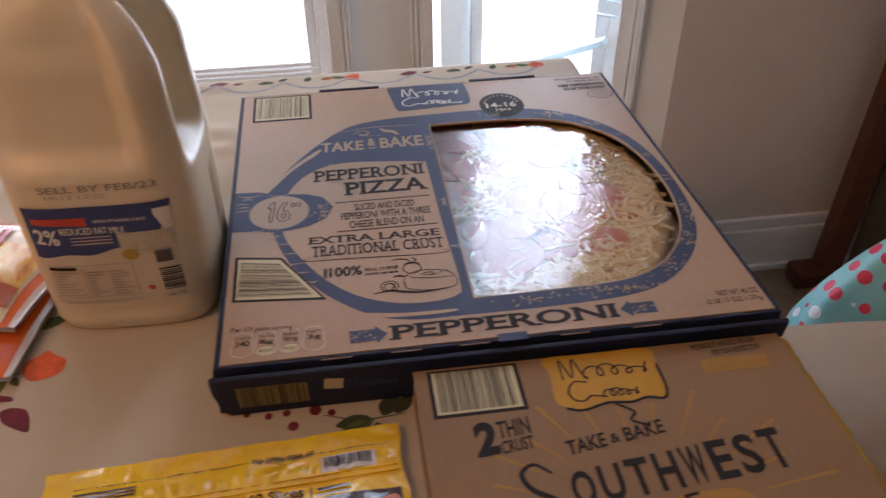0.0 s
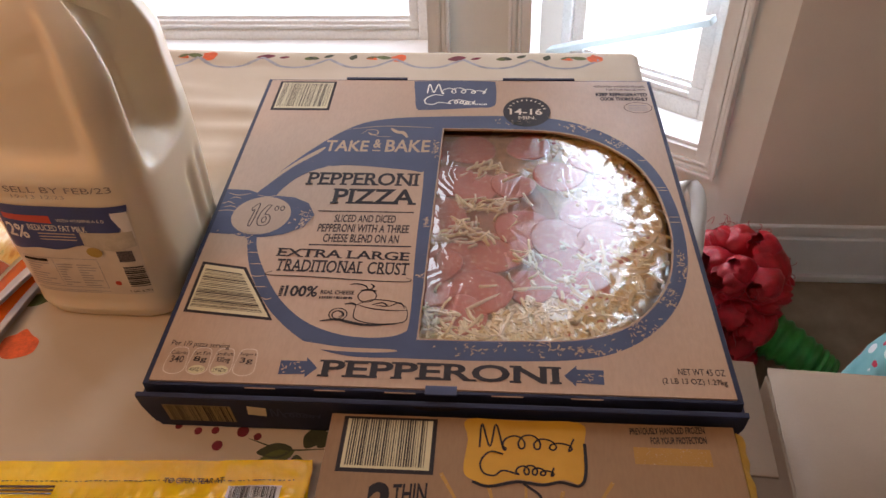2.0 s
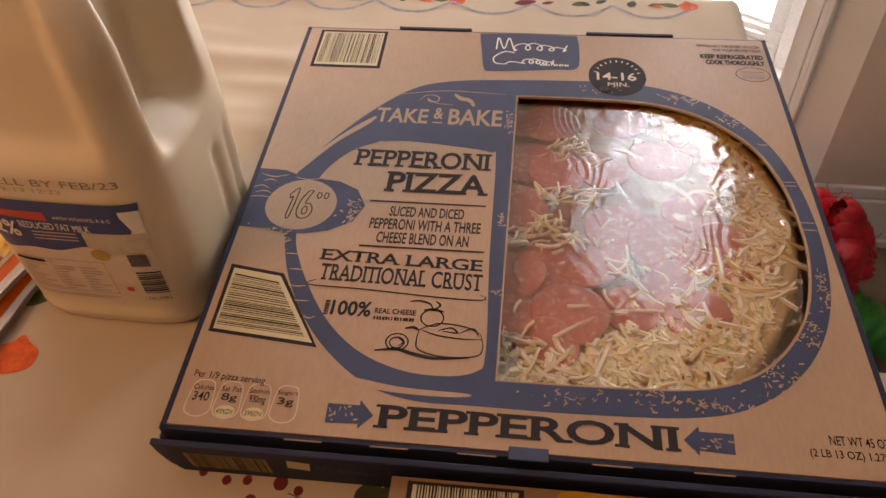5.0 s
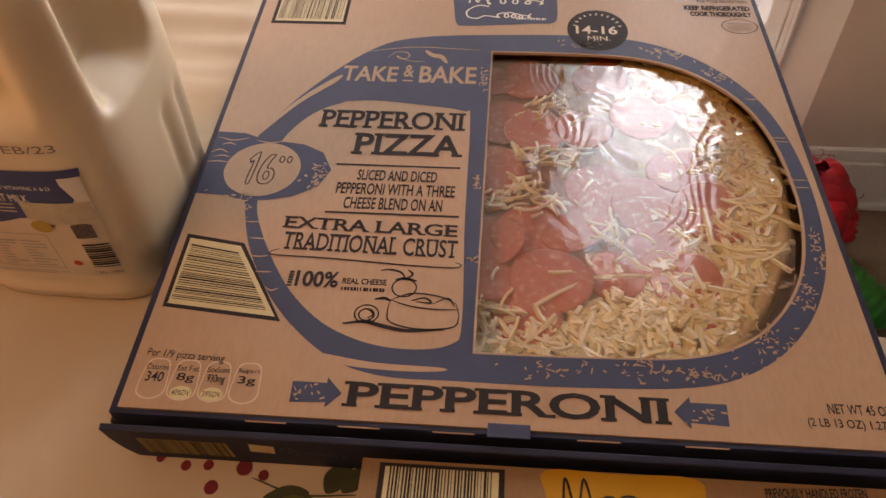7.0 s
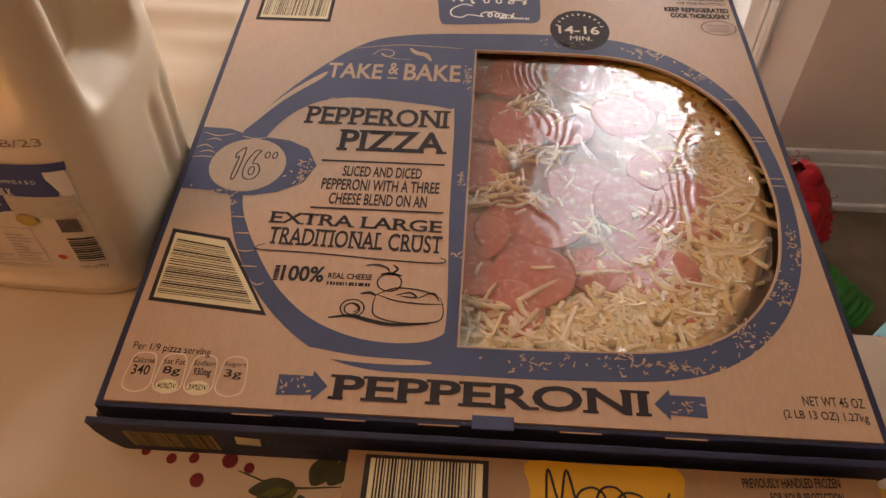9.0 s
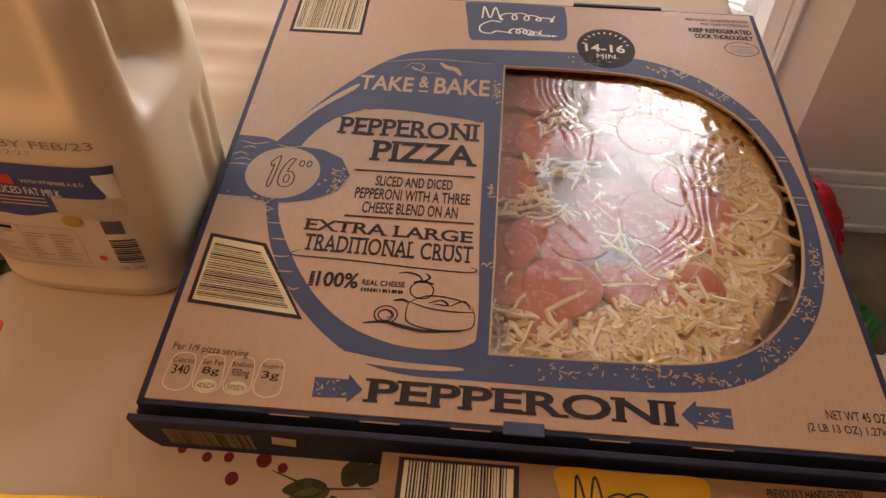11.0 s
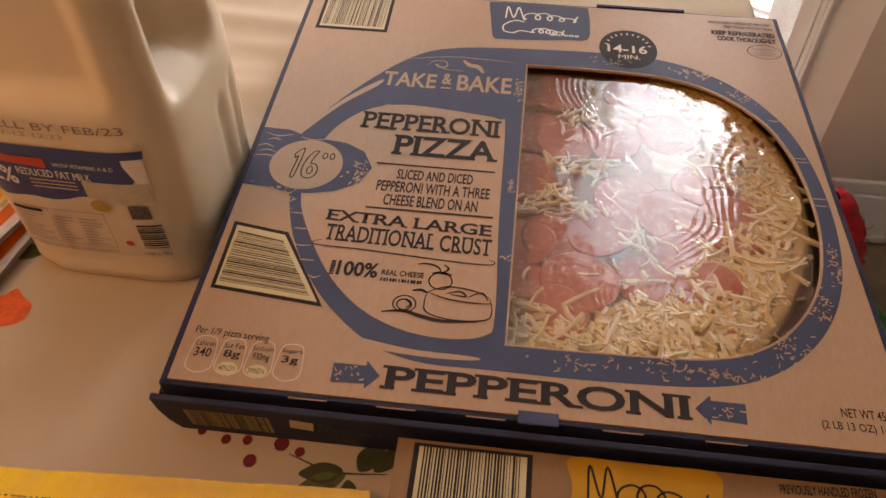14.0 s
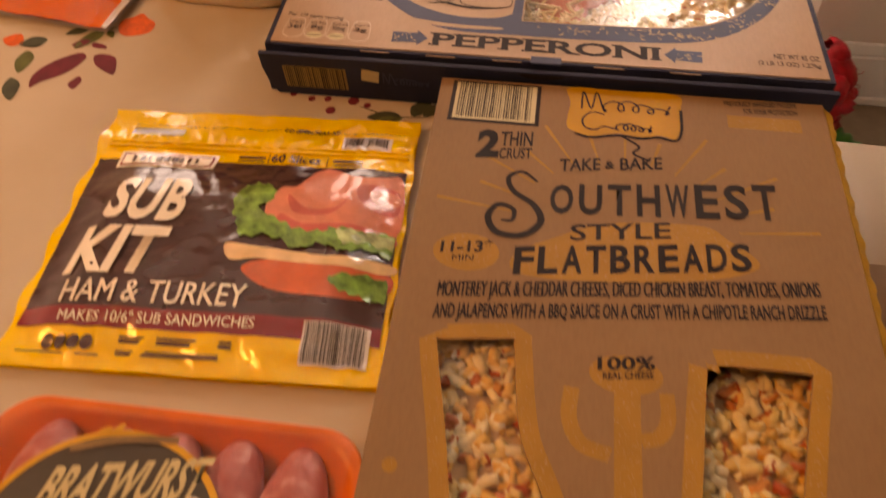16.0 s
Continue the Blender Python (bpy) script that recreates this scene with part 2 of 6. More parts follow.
def letters(name, words, bl, br, rise, z, material, parent, bold=0.0, lift=None, to_world=None, label="", slab=0.0):
    """Words in the built-in font, drawn so that their box runs from bl to br and rises by the vector rise."""
    cu = bpy.data.curves.new(name, "FONT")
    cu.body, cu.offset, cu.resolution_u = words, 0.0 if "M" in words else bold, 3
    ob = bpy.data.objects.new(name, cu)
    scene.collection.objects.link(ob)
    me = bpy.data.meshes.new_from_object(ob.evaluated_get(bpy.context.evaluated_depsgraph_get()))
    bpy.data.objects.remove(ob)
    bpy.data.curves.remove(cu)
    xs, ys = [v.co.x for v in me.vertices], [v.co.y for v in me.vertices]
    x0, y0, w, h = min(xs), min(ys), max(xs) - min(xs), max(ys) - min(ys)
    bl, br, rise = Vector(bl), Vector(br), Vector(rise)
    for v in me.vertices:
        q = bl + (br - bl) * ((v.co.x - x0) / w) + rise * ((v.co.y - y0) / h)
        v.co = (q.x, q.y, z + (lift(q.x, q.y) if lift else 0))
        if to_world:
            v.co = to_world @ v.co
    if bold and "M" in words:
        bm = bmesh.new()
        bm.from_mesh(me)
        step = rise.length * (0.5 * bold + 0.02)
        twin = bmesh.ops.duplicate(bm, geom=bm.verts[:] + bm.edges[:] + bm.faces[:])
        shift = Vector(((br - bl).normalized().x * step, (br - bl).normalized().y * step, 0.00003))
        bmesh.ops.translate(bm, vec=(to_world.to_3x3() @ shift) if to_world else shift, verts=[g for g in twin["geom"] if isinstance(g, bmesh.types.BMVert)])
        bm.to_mesh(me)
        bm.free()
    if slab:
        bm = bmesh.new()
        bm.from_mesh(me)
        add_serifs(bm, words.replace(" ", ""), slab, (br - bl).normalized().to_3d(), rise.to_3d())
        bm.to_mesh(me)
        bm.free()
    me.materials.clear()
    me.materials.append(material)
    out = new(name, me)
    out.parent = parent
    if label:
        out["label"] = label
    return out


def bars(seed, x0, x1, y0, y1, count, upright, fill=0.55):
    """The dark strips of a bar code, or lines of unreadable print."""
    rnd = random.Random(seed)
    bm = bmesh.new()
    for i in range(count):
        a, b = i / count, (i + rnd.uniform(fill - 0.3, fill + 0.25)) / count
        q = (x0 + (x1 - x0) * a, x0 + (x1 - x0) * b, y0, y1) if upright else (x0, x1, y0 + (y1 - y0) * a, y0 + (y1 - y0) * b)
        bm.faces.new([bm.verts.new((x, y, 0)) for x, y in rect(*q)])
    return bm


def code_bars(seed, x0, x1, y0, y1, count, upright, fill, z, material, ground, m=None):
    """The bars of a bar code, each a small piece on its printed ground."""
    rnd = random.Random(seed)
    for i in range(count):
        a, b = i / count, (i + rnd.uniform(fill - 0.3, fill + 0.25)) / count
        q = (x0 + (x1 - x0) * a, x0 + (x1 - x0) * b, y0, y1) if upright else (x0, x1, y0 + (y1 - y0) * a, y0 + (y1 - y0) * b)
        bm = bmesh.new()
        bm.faces.new([bm.verts.new((m @ Vector((x, y, z))) if m else (x, y, z)) for x, y in rect(*q)])
        part("bar", bm, material, ground)


def at_height(bm, z, lift=None, m=None):
    for v in bm.verts:
        v.co.z += z + (lift(v.co.x, v.co.y) if lift else 0)
        if m:
            v.co = m @ v.co
    return bm


# ---------------------------------------------------------------- the room
floor = tagged(link("floor", slab(-2.0, 2.2, -2.6, 1.6, -0.12, 0.0), CARPET), "beige short pile carpet floor", "floor", kind="structure")
# unseen ceiling, added to close the room and keep the sun out
ceiling = tagged(link("ceiling", slab(-2.0, 2.2, -2.6, 1.6, 2.45, 2.57), CEIL), "unseen plain white painted ceiling", "ceiling", kind="structure")

BAY = Vector((0.762, 0.985, 0))            # the corner where the bay meets the straight wall
ANGLE = 33.0
SIDE = pose(BAY.x, BAY.y, 0, 0, 0, 180 - ANGLE)  # local x runs along the bay's side, local y into the room
SIDE_LONG = 0.575
END = SIDE @ Vector((SIDE_LONG, 0, 0))     # the bay's inner corner
YW = END.y                                 # the wide window's wall


def wall(name, bm, material, label):
    return tagged(link(name, bm, material), label, "wall", kind="structure")


wall("wall_north", slab(BAY.x, 2.2, BAY.y, BAY.y + 0.14, 0, 2.45), WALL, "greige painted wall above a white baseboard")
# east, west and south walls are unseen, set close to bounce light back
wall("wall_east", slab(2.2, 2.34, -2.6, BAY.y + 0.14, 0, 2.45), WALL, "unseen plain greige painted wall")
wall("wall_west", slab(-2.14, -2.0, -2.6, 1.6, 0, 2.45), WALL, "unseen plain greige painted wall")
wall("wall_south", slab(-2.14, 2.34, -2.74, -2.6, 0, 2.45), WALL, "unseen plain greige painted wall")

# the bay's side wall with its window opening, in SIDE's own axes (outside is -y)
S0, S1, WZ0, WZ1 = 0.120, 0.530, 0.290, 2.08
bm = bmesh.new()
for x0, x1, z0, z1 in ((0, S0, 0, 2.45), (S1, SIDE_LONG, 0, 2.45), (S0, S1, 0, WZ0), (S0, S1, WZ1, 2.45)):
    block(bm, x0, x1, -0.14, 0, z0, z1, SIDE)
wall("wall_bay_side", bm, BAY_WALL, "pale painted side wall of the bay window")
# the wide window's wall
L0, L1, LZ0 = -1.05, END.x - 0.199, 0.355
bm = bmesh.new()
for x0, x1, z0, z1 in ((-2.0, L0, 0, 2.45), (L1, END.x + 0.1, 0, 2.45), (L0, L1, 0, LZ0), (L0, L1, WZ1, 2.45)):
    block(bm, x0, x1, YW, YW + 0.14, z0, z1)
wall("wall_bay_front", bm, BAY_WALL, "pale painted front wall of the bay window")


def window(name, m, x0, x1, z0, z1, label, f=0.045, g=0.03):
    """A vinyl sash window in its opening, with stool, casing and panes; local -y is outside."""
    w = tagged(thing(name, label, "window"), kind="structure")
    for n, q in (("frame_side", (x0, x0 + f, -0.138, -0.085, z0, z1)), ("frame_side", (x1 - f, x1, -0.138, -0.085, z0, z1)),
                 ("frame_sill", (x0 + f, x1 - f, -0.138, -0.085, z0, z0 + f)), ("frame_head", (x0 + f, x1 - f, -0.138, -0.085, z1 - f, z1))):
        part(n, slab(*q, m, 0.004), VINYL, w)
    mid = (z0 + z1) / 2
    for n, q in (("sash_rail", (x0 + f, x1 - f, -0.130, -0.095, z0 + f, z0 + f + g)), ("sash_rail", (x0 + f, x1 - f, -0.130, -0.095, mid - 0.02, mid + 0.02)),
                 ("sash_stile", (x0 + f, x0 + f + g, -0.130, -0.095, z0 + f + g, mid - 0.02)), ("sash_stile", (x1 - f - g, x1 - f, -0.130, -0.095, z0 + f + g, mid - 0.02))):
        part(n, slab(*q, m, 0.003), VINYL, w)
    part("lift_rail", slab(x0 + f + g, x1 - f - g, -0.1145, -0.088, z0 + f + g * 0.35, z0 + f + g * 0.6, m, 0.002), VINYL, w)
    part("glazing_bead", slab(x0 + f + g, x1 - f - g, -0.1095, -0.104, z0 + f + g + 0.001, z0 + f + g + 0.009, m, 0.001), VINYL, w)
    pane = part("pane", slab(x0 + f, x1 - f, -0.114, -0.110, z0 + f, z1 - f, m), GLASS, w)
    pane.visible_shadow = False
    part("stool", slab(x0 + 0.001, x1 - 0.001, -0.084, 0.004, z0 + 0.0005, z0 + 0.010, m, 0.002), TRIM, w)
    return w


g = Mat("window_glass", (1, 1, 1), 0.02)
tr = g.t.nodes.new("ShaderNodeBsdfTransparent")
gl = g.node("ShaderNodeBsdfGlossy", Roughness=0.02)
mx = g.node("ShaderNodeMixShader", Fac=0.06)
g.t.links.new(tr.outputs[0], mx.inputs[1]), g.t.links.new(gl.outputs[0], mx.inputs[2])
g.t.links.new(mx.outputs[0], g.t.nodes["Material Output"].inputs["Surface"])
GLASS = g.m

window("window_1", pose(0, YW, 0, 0, 0, 180) , -L1, -L0, LZ0, WZ1, "wide white vinyl window with daylight behind it", 0.030, 0.022)
window("window_2", SIDE, S0, S1, WZ0, WZ1, "narrow white vinyl window in the angled bay wall")

# moulded casings: flat board with stepped beads
def casing(name, m, x0, x1, z0, z1):
    c = tagged(thing(name, "white moulded window casing with stepped beads", "trim"), kind="structure")
    for n, a, b, d in (("flat", 0.0, 0.034, 0.012), ("bead", 0.024, 0.031, 0.018), ("bead", 0.034, 0.042, 0.022), ("bead", 0.043, 0.050, 0.027)):
        for s in (-1, 1):
            q = (x0 - b, x0 - a) if s < 0 else (x1 + a, x1 + b)
            part(n, slab(*q, 0, d, z0 - b, z1 + b, m, 0.002), TRIM, c)
        part(n, slab(x0 - a, x1 + a, 0, d, z0 - b, z0 - a, m, 0.002), TRIM, c)
        part(n, slab(x0 - a, x1 + a, 0, d, z1 + a, z1 + b, m, 0.002), TRIM, c)
    return c


casing("casing_1", pose(0, YW, 0, 0, 0, 180), -L1, -L0, LZ0, WZ1)
casing("casing_2", SIDE, S0, S1, WZ0, WZ1)

bm = slab(BAY.x + 0.002, 2.2, BAY.y - 0.016, BAY.y, 0, 0.115, None, 0.003)
base = tagged(thing("baseboard", "white painted baseboard with a moulded cap", "baseboard"), kind="structure")
part("board", bm, TRIM, base)
part("cap", slab(BAY.x + 0.002, 2.2, BAY.y - 0.011, BAY.y, 0.117, 0.145, None, 0.004), TRIM, base)
part("shoe", slab(BAY.x + 0.002, 2.2, BAY.y - 0.028, BAY.y - 0.017, 0, 0.018, None, 0.005), TRIM, base)

# hazy daylight garden beyond the glass
b = Mat("bright_outdoors", (0, 0, 0), 1.0)
hz = b.ramp(b.noise(2.2, 6), [(0.34, (0.80, 0.88, 0.87)), (0.5, (0.95, 0.98, 0.98)), (0.62, (1, 1, 1))])
b.t.links.new(hz, b.p.inputs["Emission Color"])
b.p.inputs["Emission Strength"].default_value = 6.5
bm = bmesh.new()
bm.faces.new([bm.verts.new(c) for c in ((-9, 3.4, -2.4), (11, 3.4, -2.4), (11, 3.4, 7), (-9, 3.4, 7))])
tagged(link("backdrop", bm, b.m), "overexposed pale daylight beyond the windows", "backdrop", kind="structure")
tagged(link("ground", slab(-30, 30, 1.7, 40, -2.6, -2.5), mottled("pale_concrete", (0.55, 0.55, 0.52), 0.9, 2, 0.1, 60)), "pale ground outside the windows", "ground", kind="structure")


def blind(name, m, x0, x1, z_top, z_rail, tilt, slats, label):
    """A slatted blind: head rail, slats and a bottom rail that may hang askew."""
    bl = thing(name, label, "blind")
    part("head_rail", slab(x0, x1, -0.034, -0.006, z_top, z_top + 0.03, m, 0.003), VINYL, bl)
    for i in range(slats):
        u = i / slats
        z = z_top - 0.012 - (z_top - 0.60) * u
        k = pose((x0 + x1) / 2, -0.02, z, 0, -3.0 * u, 0)
        part("slat", slab(-(x1 - x0) / 2, (x1 - x0) / 2, -0.012, 0.012, -0.0008, 0.0008, m @ k @ pose(0, 0, 0, 12)), SLAT, bl)
    k = pose((x0 + x1) / 2, -0.02, z_rail, 0, tilt, 0)
    part("bottom_rail", slab(-(x1 - x0) / 2, (x1 - x0) / 2, -0.014, 0.014, -0.007, 0.007, m @ k, 0.003), SLAT, bl)
    return bl


sl = Mat("blind_slat_white", (0.56, 0.63, 0.66), 0.4)
tl = sl.node("ShaderNodeBsdfTranslucent")
tl.inputs["Color"].default_value = (0.80, 0.90, 0.92, 1)
sm = sl.node("ShaderNodeMixShader", Fac=0.55)
sl.bump(sl.noise(90, 3), 0.05, 0.001)
sl.t.links.new(sl.p.outputs[0], sm.inputs[1]), sl.t.links.new(tl.outputs[0], sm.inputs[2])
sl.t.links.new(sm.outputs[0], sl.t.nodes["Material Output"].inputs["Surface"])
SLAT = sl.m
blind("window_blind", SIDE, S0 + 0.012, S1 - 0.012, 2.02, 0.475, 25, 46, "white slatted blind hanging askew, its bottom rail drooping")

# ---------------------------------------------------------------- the table and its cloth
TX0, TX1, TY0, TY1, TZ = -0.95, 0.418, -0.72, 0.585, 0.75
table = thing("dining_table", "wooden dining table under a flowered cloth", "table")
part("tabletop", slab(TX0 + 0.01, TX1 - 0.01, TY0 + 0.01, TY1 - 0.01, TZ - 0.035, TZ - 0.006, None, 0.004), WOOD, table)
for x in (TX0 + 0.08, TX1 - 0.08):
    for y in (TY0 + 0.08, TY1 - 0.08):
        part("leg", slab(x - 0.03, x + 0.03, y - 0.03, y + 0.03, 0, TZ - 0.036, None, 0.006), WOOD, table)


def cloth_lift(x, y):
    """Soft creases of the cloth where it lies flat."""
    p = Vector((x * 7, y * 7, 0.3))
    fold = 0.0050 * math.exp(-((y - 0.33 + 0.06 * x) / 0.02) ** 2) + 0.0045 * math.exp(-((y - 0.44 + 0.05 * x) / 0.016) ** 2) + 0.0038 * math.exp(-((y - 0.25 + 0.03 * x) / 0.018) ** 2)
    fold += 0.0055 * max(0, noise.noise(Vector((x * 4 + 3, y * 34 + 2 * x, 4.1)))) * (1 if 0.17 < y < 0.62 else 0)
    return fold * (1 if x < 0 else 0) * min(1, max(0, (-x - 0.008) / 0.03)) + 0.0009 * noise.noise(p)


cl = Mat("cotton_cloth_cream", (0.74, 0.66, 0.55), 0.8)
weave = cl.noise(1500, 2)
cl.base(cl.mix(cl.ramp(cl.noise(4, 5), [(0.3, (0.51, 0.420, 0.305)), (0.7, (0.59, 0.505, 0.385))]), cl.ramp(cl.noise(14, 3), [(0.35, (0.92, 0.9, 0.86)), (0.7, (1, 1, 1))]), 0.6, "MULTIPLY"))
cl.bump(weave, 0.12, 0.0004)
CLOTH = cl.m
bm = bmesh.new()
NX, NY = 280, 280
DROP = 0.20
def cloth_point(u, v):
    """Walks over the table edge: past the edge the cloth hangs with slow folds."""
    x = TX0 - DROP + (TX1 - TX0 + 2 * DROP) * u
    y = TY0 - DROP + (TY1 - TY0 + 2 * DROP) * v
    ox, oy = max(TX0 - x, 0, x - TX1), max(TY0 - y, 0, y - TY1)
    cx, cy = min(max(x, TX0), TX1), min(max(y, TY0), TY1)
    fall = max(ox, oy)
    if fall <= 0:
        return (x, y, TZ + cloth_lift(x, y))
    wave = 0.010 * math.sin((x + y) * 26) * min(1, fall / 0.1)
    sx, sy = (1 if x > TX1 else -1 if x < TX0 else 0), (1 if y > TY1 else -1 if y < TY0 else 0)
    return (cx + sx * (0.006 + wave + 0.02 * fall), cy + sy * (0.006 + wave + 0.02 * fall), TZ - 0.004 - fall * 0.97)
grid = [[bm.verts.new(cloth_point(i / NX, j / NY)) for j in range(NY + 1)] for i in range(NX + 1)]
for i in range(NX):
    for j in range(NY):
        bm.faces.new((grid[i][j], grid[i + 1][j], grid[i + 1][j + 1], grid[i][j + 1]))
cloth = thing("tablecloth", "cream cotton tablecloth printed with poppies and a scalloped border", "tablecloth")
part("cloth", bm, CLOTH, cloth, smooth=True)

INK = {k: mottled("cloth_dye_" + k, c, 0.8, 60, 0.3, 500) for k, c in
       dict(red=(0.74, 0.12, 0.022), wine=(0.17, 0.012, 0.025), green=(0.10, 0.12, 0.03), moss=(0.05, 0.06, 0.03), grey=(0.34, 0.34, 0.36), leafgold=(0.45, 0.40, 0.14)).items()}
CZ = TZ + 0.00035


def dye(name, outline, colour, n=5):
    part(name, sheet([spline(outline, n)], CZ, 0, cloth_lift), INK[colour], cloth)


def leaf(x, y, turn, long, wide, colour="green"):
    c, s = math.cos(radians(turn)), math.sin(radians(turn))
    pts = [(0, 0), (0.3 * long, 0.5 * wide), (0.65 * long, 0.42 * wide), (long, 0), (0.6 * long, -0.45 * wide), (0.25 * long, -0.4 * wide)]
    dye("leaf", [(x + u * c - v * s, y + u * s + v * c) for u, v in pts], colour)


def poppy(x, y, r, turn=0.0):
    pts = [(r * k * math.cos(radians(a + turn)), r * k * math.sin(radians(a + turn))) for a, k in
           ((0, 1.0), (45, 0.85), (75, 1.15), (100, 0.9), (135, 1.05), (180, 0.95), (225, 0.95), (270, 0.85), (315, 1.0))]
    dye("poppy", [(x + a, y + b) for a, b in pts], "red")


def stem(points, colour="green", w=0.002):
    part("stem", at_height(ribbon(points, w, 0), CZ, cloth_lift), INK[colour], cloth)


# ---------------------------------------------------------------- pizza box
ZT = 0.797                                   # height of the lid
LEAN_X = -0.0205                             # the box is a little out of square


def lx(x, y):
    return x + LEAN_X * y


def skew(loop):
    return [(lx(x, y), y) for x, y in loop]


pizza_box = thing("pizza_box", "kraft pizza box with navy print and a clear film window", "pizza box")
LW, LD = 0.4215, 0.432
WINDOW = [(0.1945, 0.190), (0.1945, 0.0495)] + [(p.x, p.y) for p in strand([(0.20, 0.0495, 0), (0.25, 0.050, 0), (0.310, 0.053, 0), (0.345, 0.065, 0), (0.370, 0.088, 0), (0.388, 0.121, 0), (0.397, 0.165, 0),
    (0.397, 0.205, 0), (0.391, 0.245, 0), (0.375, 0.283, 0), (0.342, 0.315, 0), (0.302, 0.330, 0), (0.25, 0.3335, 0), (0.20, 0.3335, 0)], 6)] + [(0.1945, 0.3335)]
part("lid", sheet([skew(rect(0.004, LW - 0.004, 0.003, LD - 0.002)), WINDOW], ZT, 0.0022), KRAFT, pizza_box, "kraft board lid with a cut window")
# navy edge that the lid's folds show
for q in (rect(0, 0.0038, 0, LD), rect(LW - 0.0038, LW, 0, LD), rect(0.004, LW - 0.004, LD - 0.0018, LD)):
    part("lid_edge", sheet([skew(q)], ZT - 0.0006, 0.010), NAVY_SIDE, pizza_box)
part("lid_front_lip", slab(0.001, LW - 0.001, -0.0003, 0.0026, ZT - 0.0135, ZT - 0.0006, None, 0.0006), NAVY_SIDE, pizza_box)
for x in (0.075, 0.125, 0.175, 0.25, 0.305):
    part("lip_scuff", slab(x, x + 0.022, -0.0009, 0.0005, ZT - 0.0016, ZT - 0.0009), KRAFT, pizza_box, "bare kraft scuff")
# back flaps standing a little above the lid
for x0, x1 in ((0.088, 0.156), (0.262, 0.34)):
    part("back_tab", sheet([skew(rect(x0, x1, LD, LD + 0.003))], ZT + 0.0010, 0.003), NAVY_SIDE, pizza_box)
# tray: bottom and walls
part("tray_bottom", slab(0.003, LW - 0.004, 0.004, LD - 0.004, TZ + 0.001, TZ + 0.004), KRAFT, pizza_box)
# the tray's front leans outwards and ends in a rolled top fold; its lower corners are cut
FRONT = pose(0, -0.0030, TZ + 0.0015, 98.0, 0, 0) @ pose(0, -(TZ + 0.0015), 0)
FT = TZ + 0.0430
panel = [(0.004, TZ + 0.0015), (LW - 0.004, TZ + 0.0015), (LW - 0.0005, TZ + 0.013), (LW + 0.0025, TZ + 0.027), (LW + 0.0025, FT), (-0.0035, FT), (-0.0035, TZ + 0.029), (-0.0010, TZ + 0.013)]
part("tray_front", at_height(sheet([panel], 0, 0.0022), 0, None, FRONT), NAVY_SIDE, pizza_box, "navy front panel")
part("tray_top_fold", slab(-0.0035, LW + 0.0025, FT - 0.0010, FT + 0.0012, -0.0034, 0.0006, FRONT, 0.0009), NAVY_SIDE, pizza_box)
part("tray_inner_front", slab(0.001, LW - 0.001, 0.0030, 0.0042, TZ + 0.004, ZT - 0.012), NAVY_SIDE, pizza_box)
for x in (-0.003, LW - 0.001):
    bm = bmesh.new()
    block(bm, 0, 0.004, 0.0, LD, TZ + 0.0015, ZT - 0.0115)
    for v in bm.verts:
        v.co.x = x + v.co.x + LEAN_X * v.co.y
    part("tray_side", bm, NAVY_SIDE, pizza_box)
part("tray_back", slab(LEAN_X * LD, LW + LEAN_X * LD, LD - 0.006, LD - 0.003, TZ + 0.0015, ZT - 0.003), NAVY_SIDE, pizza_box)
part("lock_tab", slab(0.2035, 0.226, -0.0022, 0.006, ZT - 0.0012, ZT + 0.00036, None, 0.0006), NAVY, pizza_box, "navy locking tab")
# the notch is not cut: a flat black half-moon paints its dark opening
notch = [(0.2125 + 0.017 * math.cos(a), FT - 0.0005 - 0.0055 * math.sin(a)) for a in (math.pi * i / 12 for i in range(13))]
part("thumb_notch_dark", at_height(sheet([notch], 0), 0.0003, None, FRONT), BLACK, pizza_box)


def lid_print(name, loops, z, material, label=""):
    return part(name, sheet(loops, ZT + 0.3 * z), material, pizza_box, label)


def lid_text(words, x0, x1, y0, y1, material=None, bold=0.0, y0r=None, name="lettering", z=0.0009, slab=0.0):
    return letters(name, words, (x0, y0), (x1, y0 if y0r is None else y0r), (0, y1 - y0), ZT + 0.3 * z, material or BLACK, pizza_box, bold, slab=slab)


OUTER = spline([(0.030, 0.226), (0.058, 0.282), (0.098, 0.333), (0.135, 0.351), (0.20, 0.357), (0.27, 0.358), (0.318, 0.350), (0.358, 0.326), (0.388, 0.288),
                (0.403, 0.245), (0.409, 0.195), (0.407, 0.145), (0.397, 0.105), (0.378, 0.072), (0.350, 0.047), (0.314, 0.034), (0.25, 0.030), (0.185, 0.030),
                (0.142, 0.031), (0.110, 0.043), (0.076, 0.074), (0.050, 0.116), (0.036, 0.158), (0.030, 0.19)], 6)
PANEL = spline([(0.047, 0.148), (0.044, 0.185), (0.049, 0.224), (0.069, 0.255), (0.100, 0.268), (0.15, 0.264), (0.176, 0.259), (0.181, 0.25), (0.183, 0.15),
                (0.186, 0.070), (0.181, 0.054), (0.158, 0.049), (0.129, 0.053), (0.100, 0.068), (0.073, 0.098)], 6)
W2 = [(x + (0.0012 if x > 0.29 else -0.0012), y + (0.0012 if y > 0.19 else -0.0012)) for x, y in WINDOW]
lid_print("pan_print", [OUTER, PANEL, W2], 0.0004, NAVY, "navy pan shaped print")
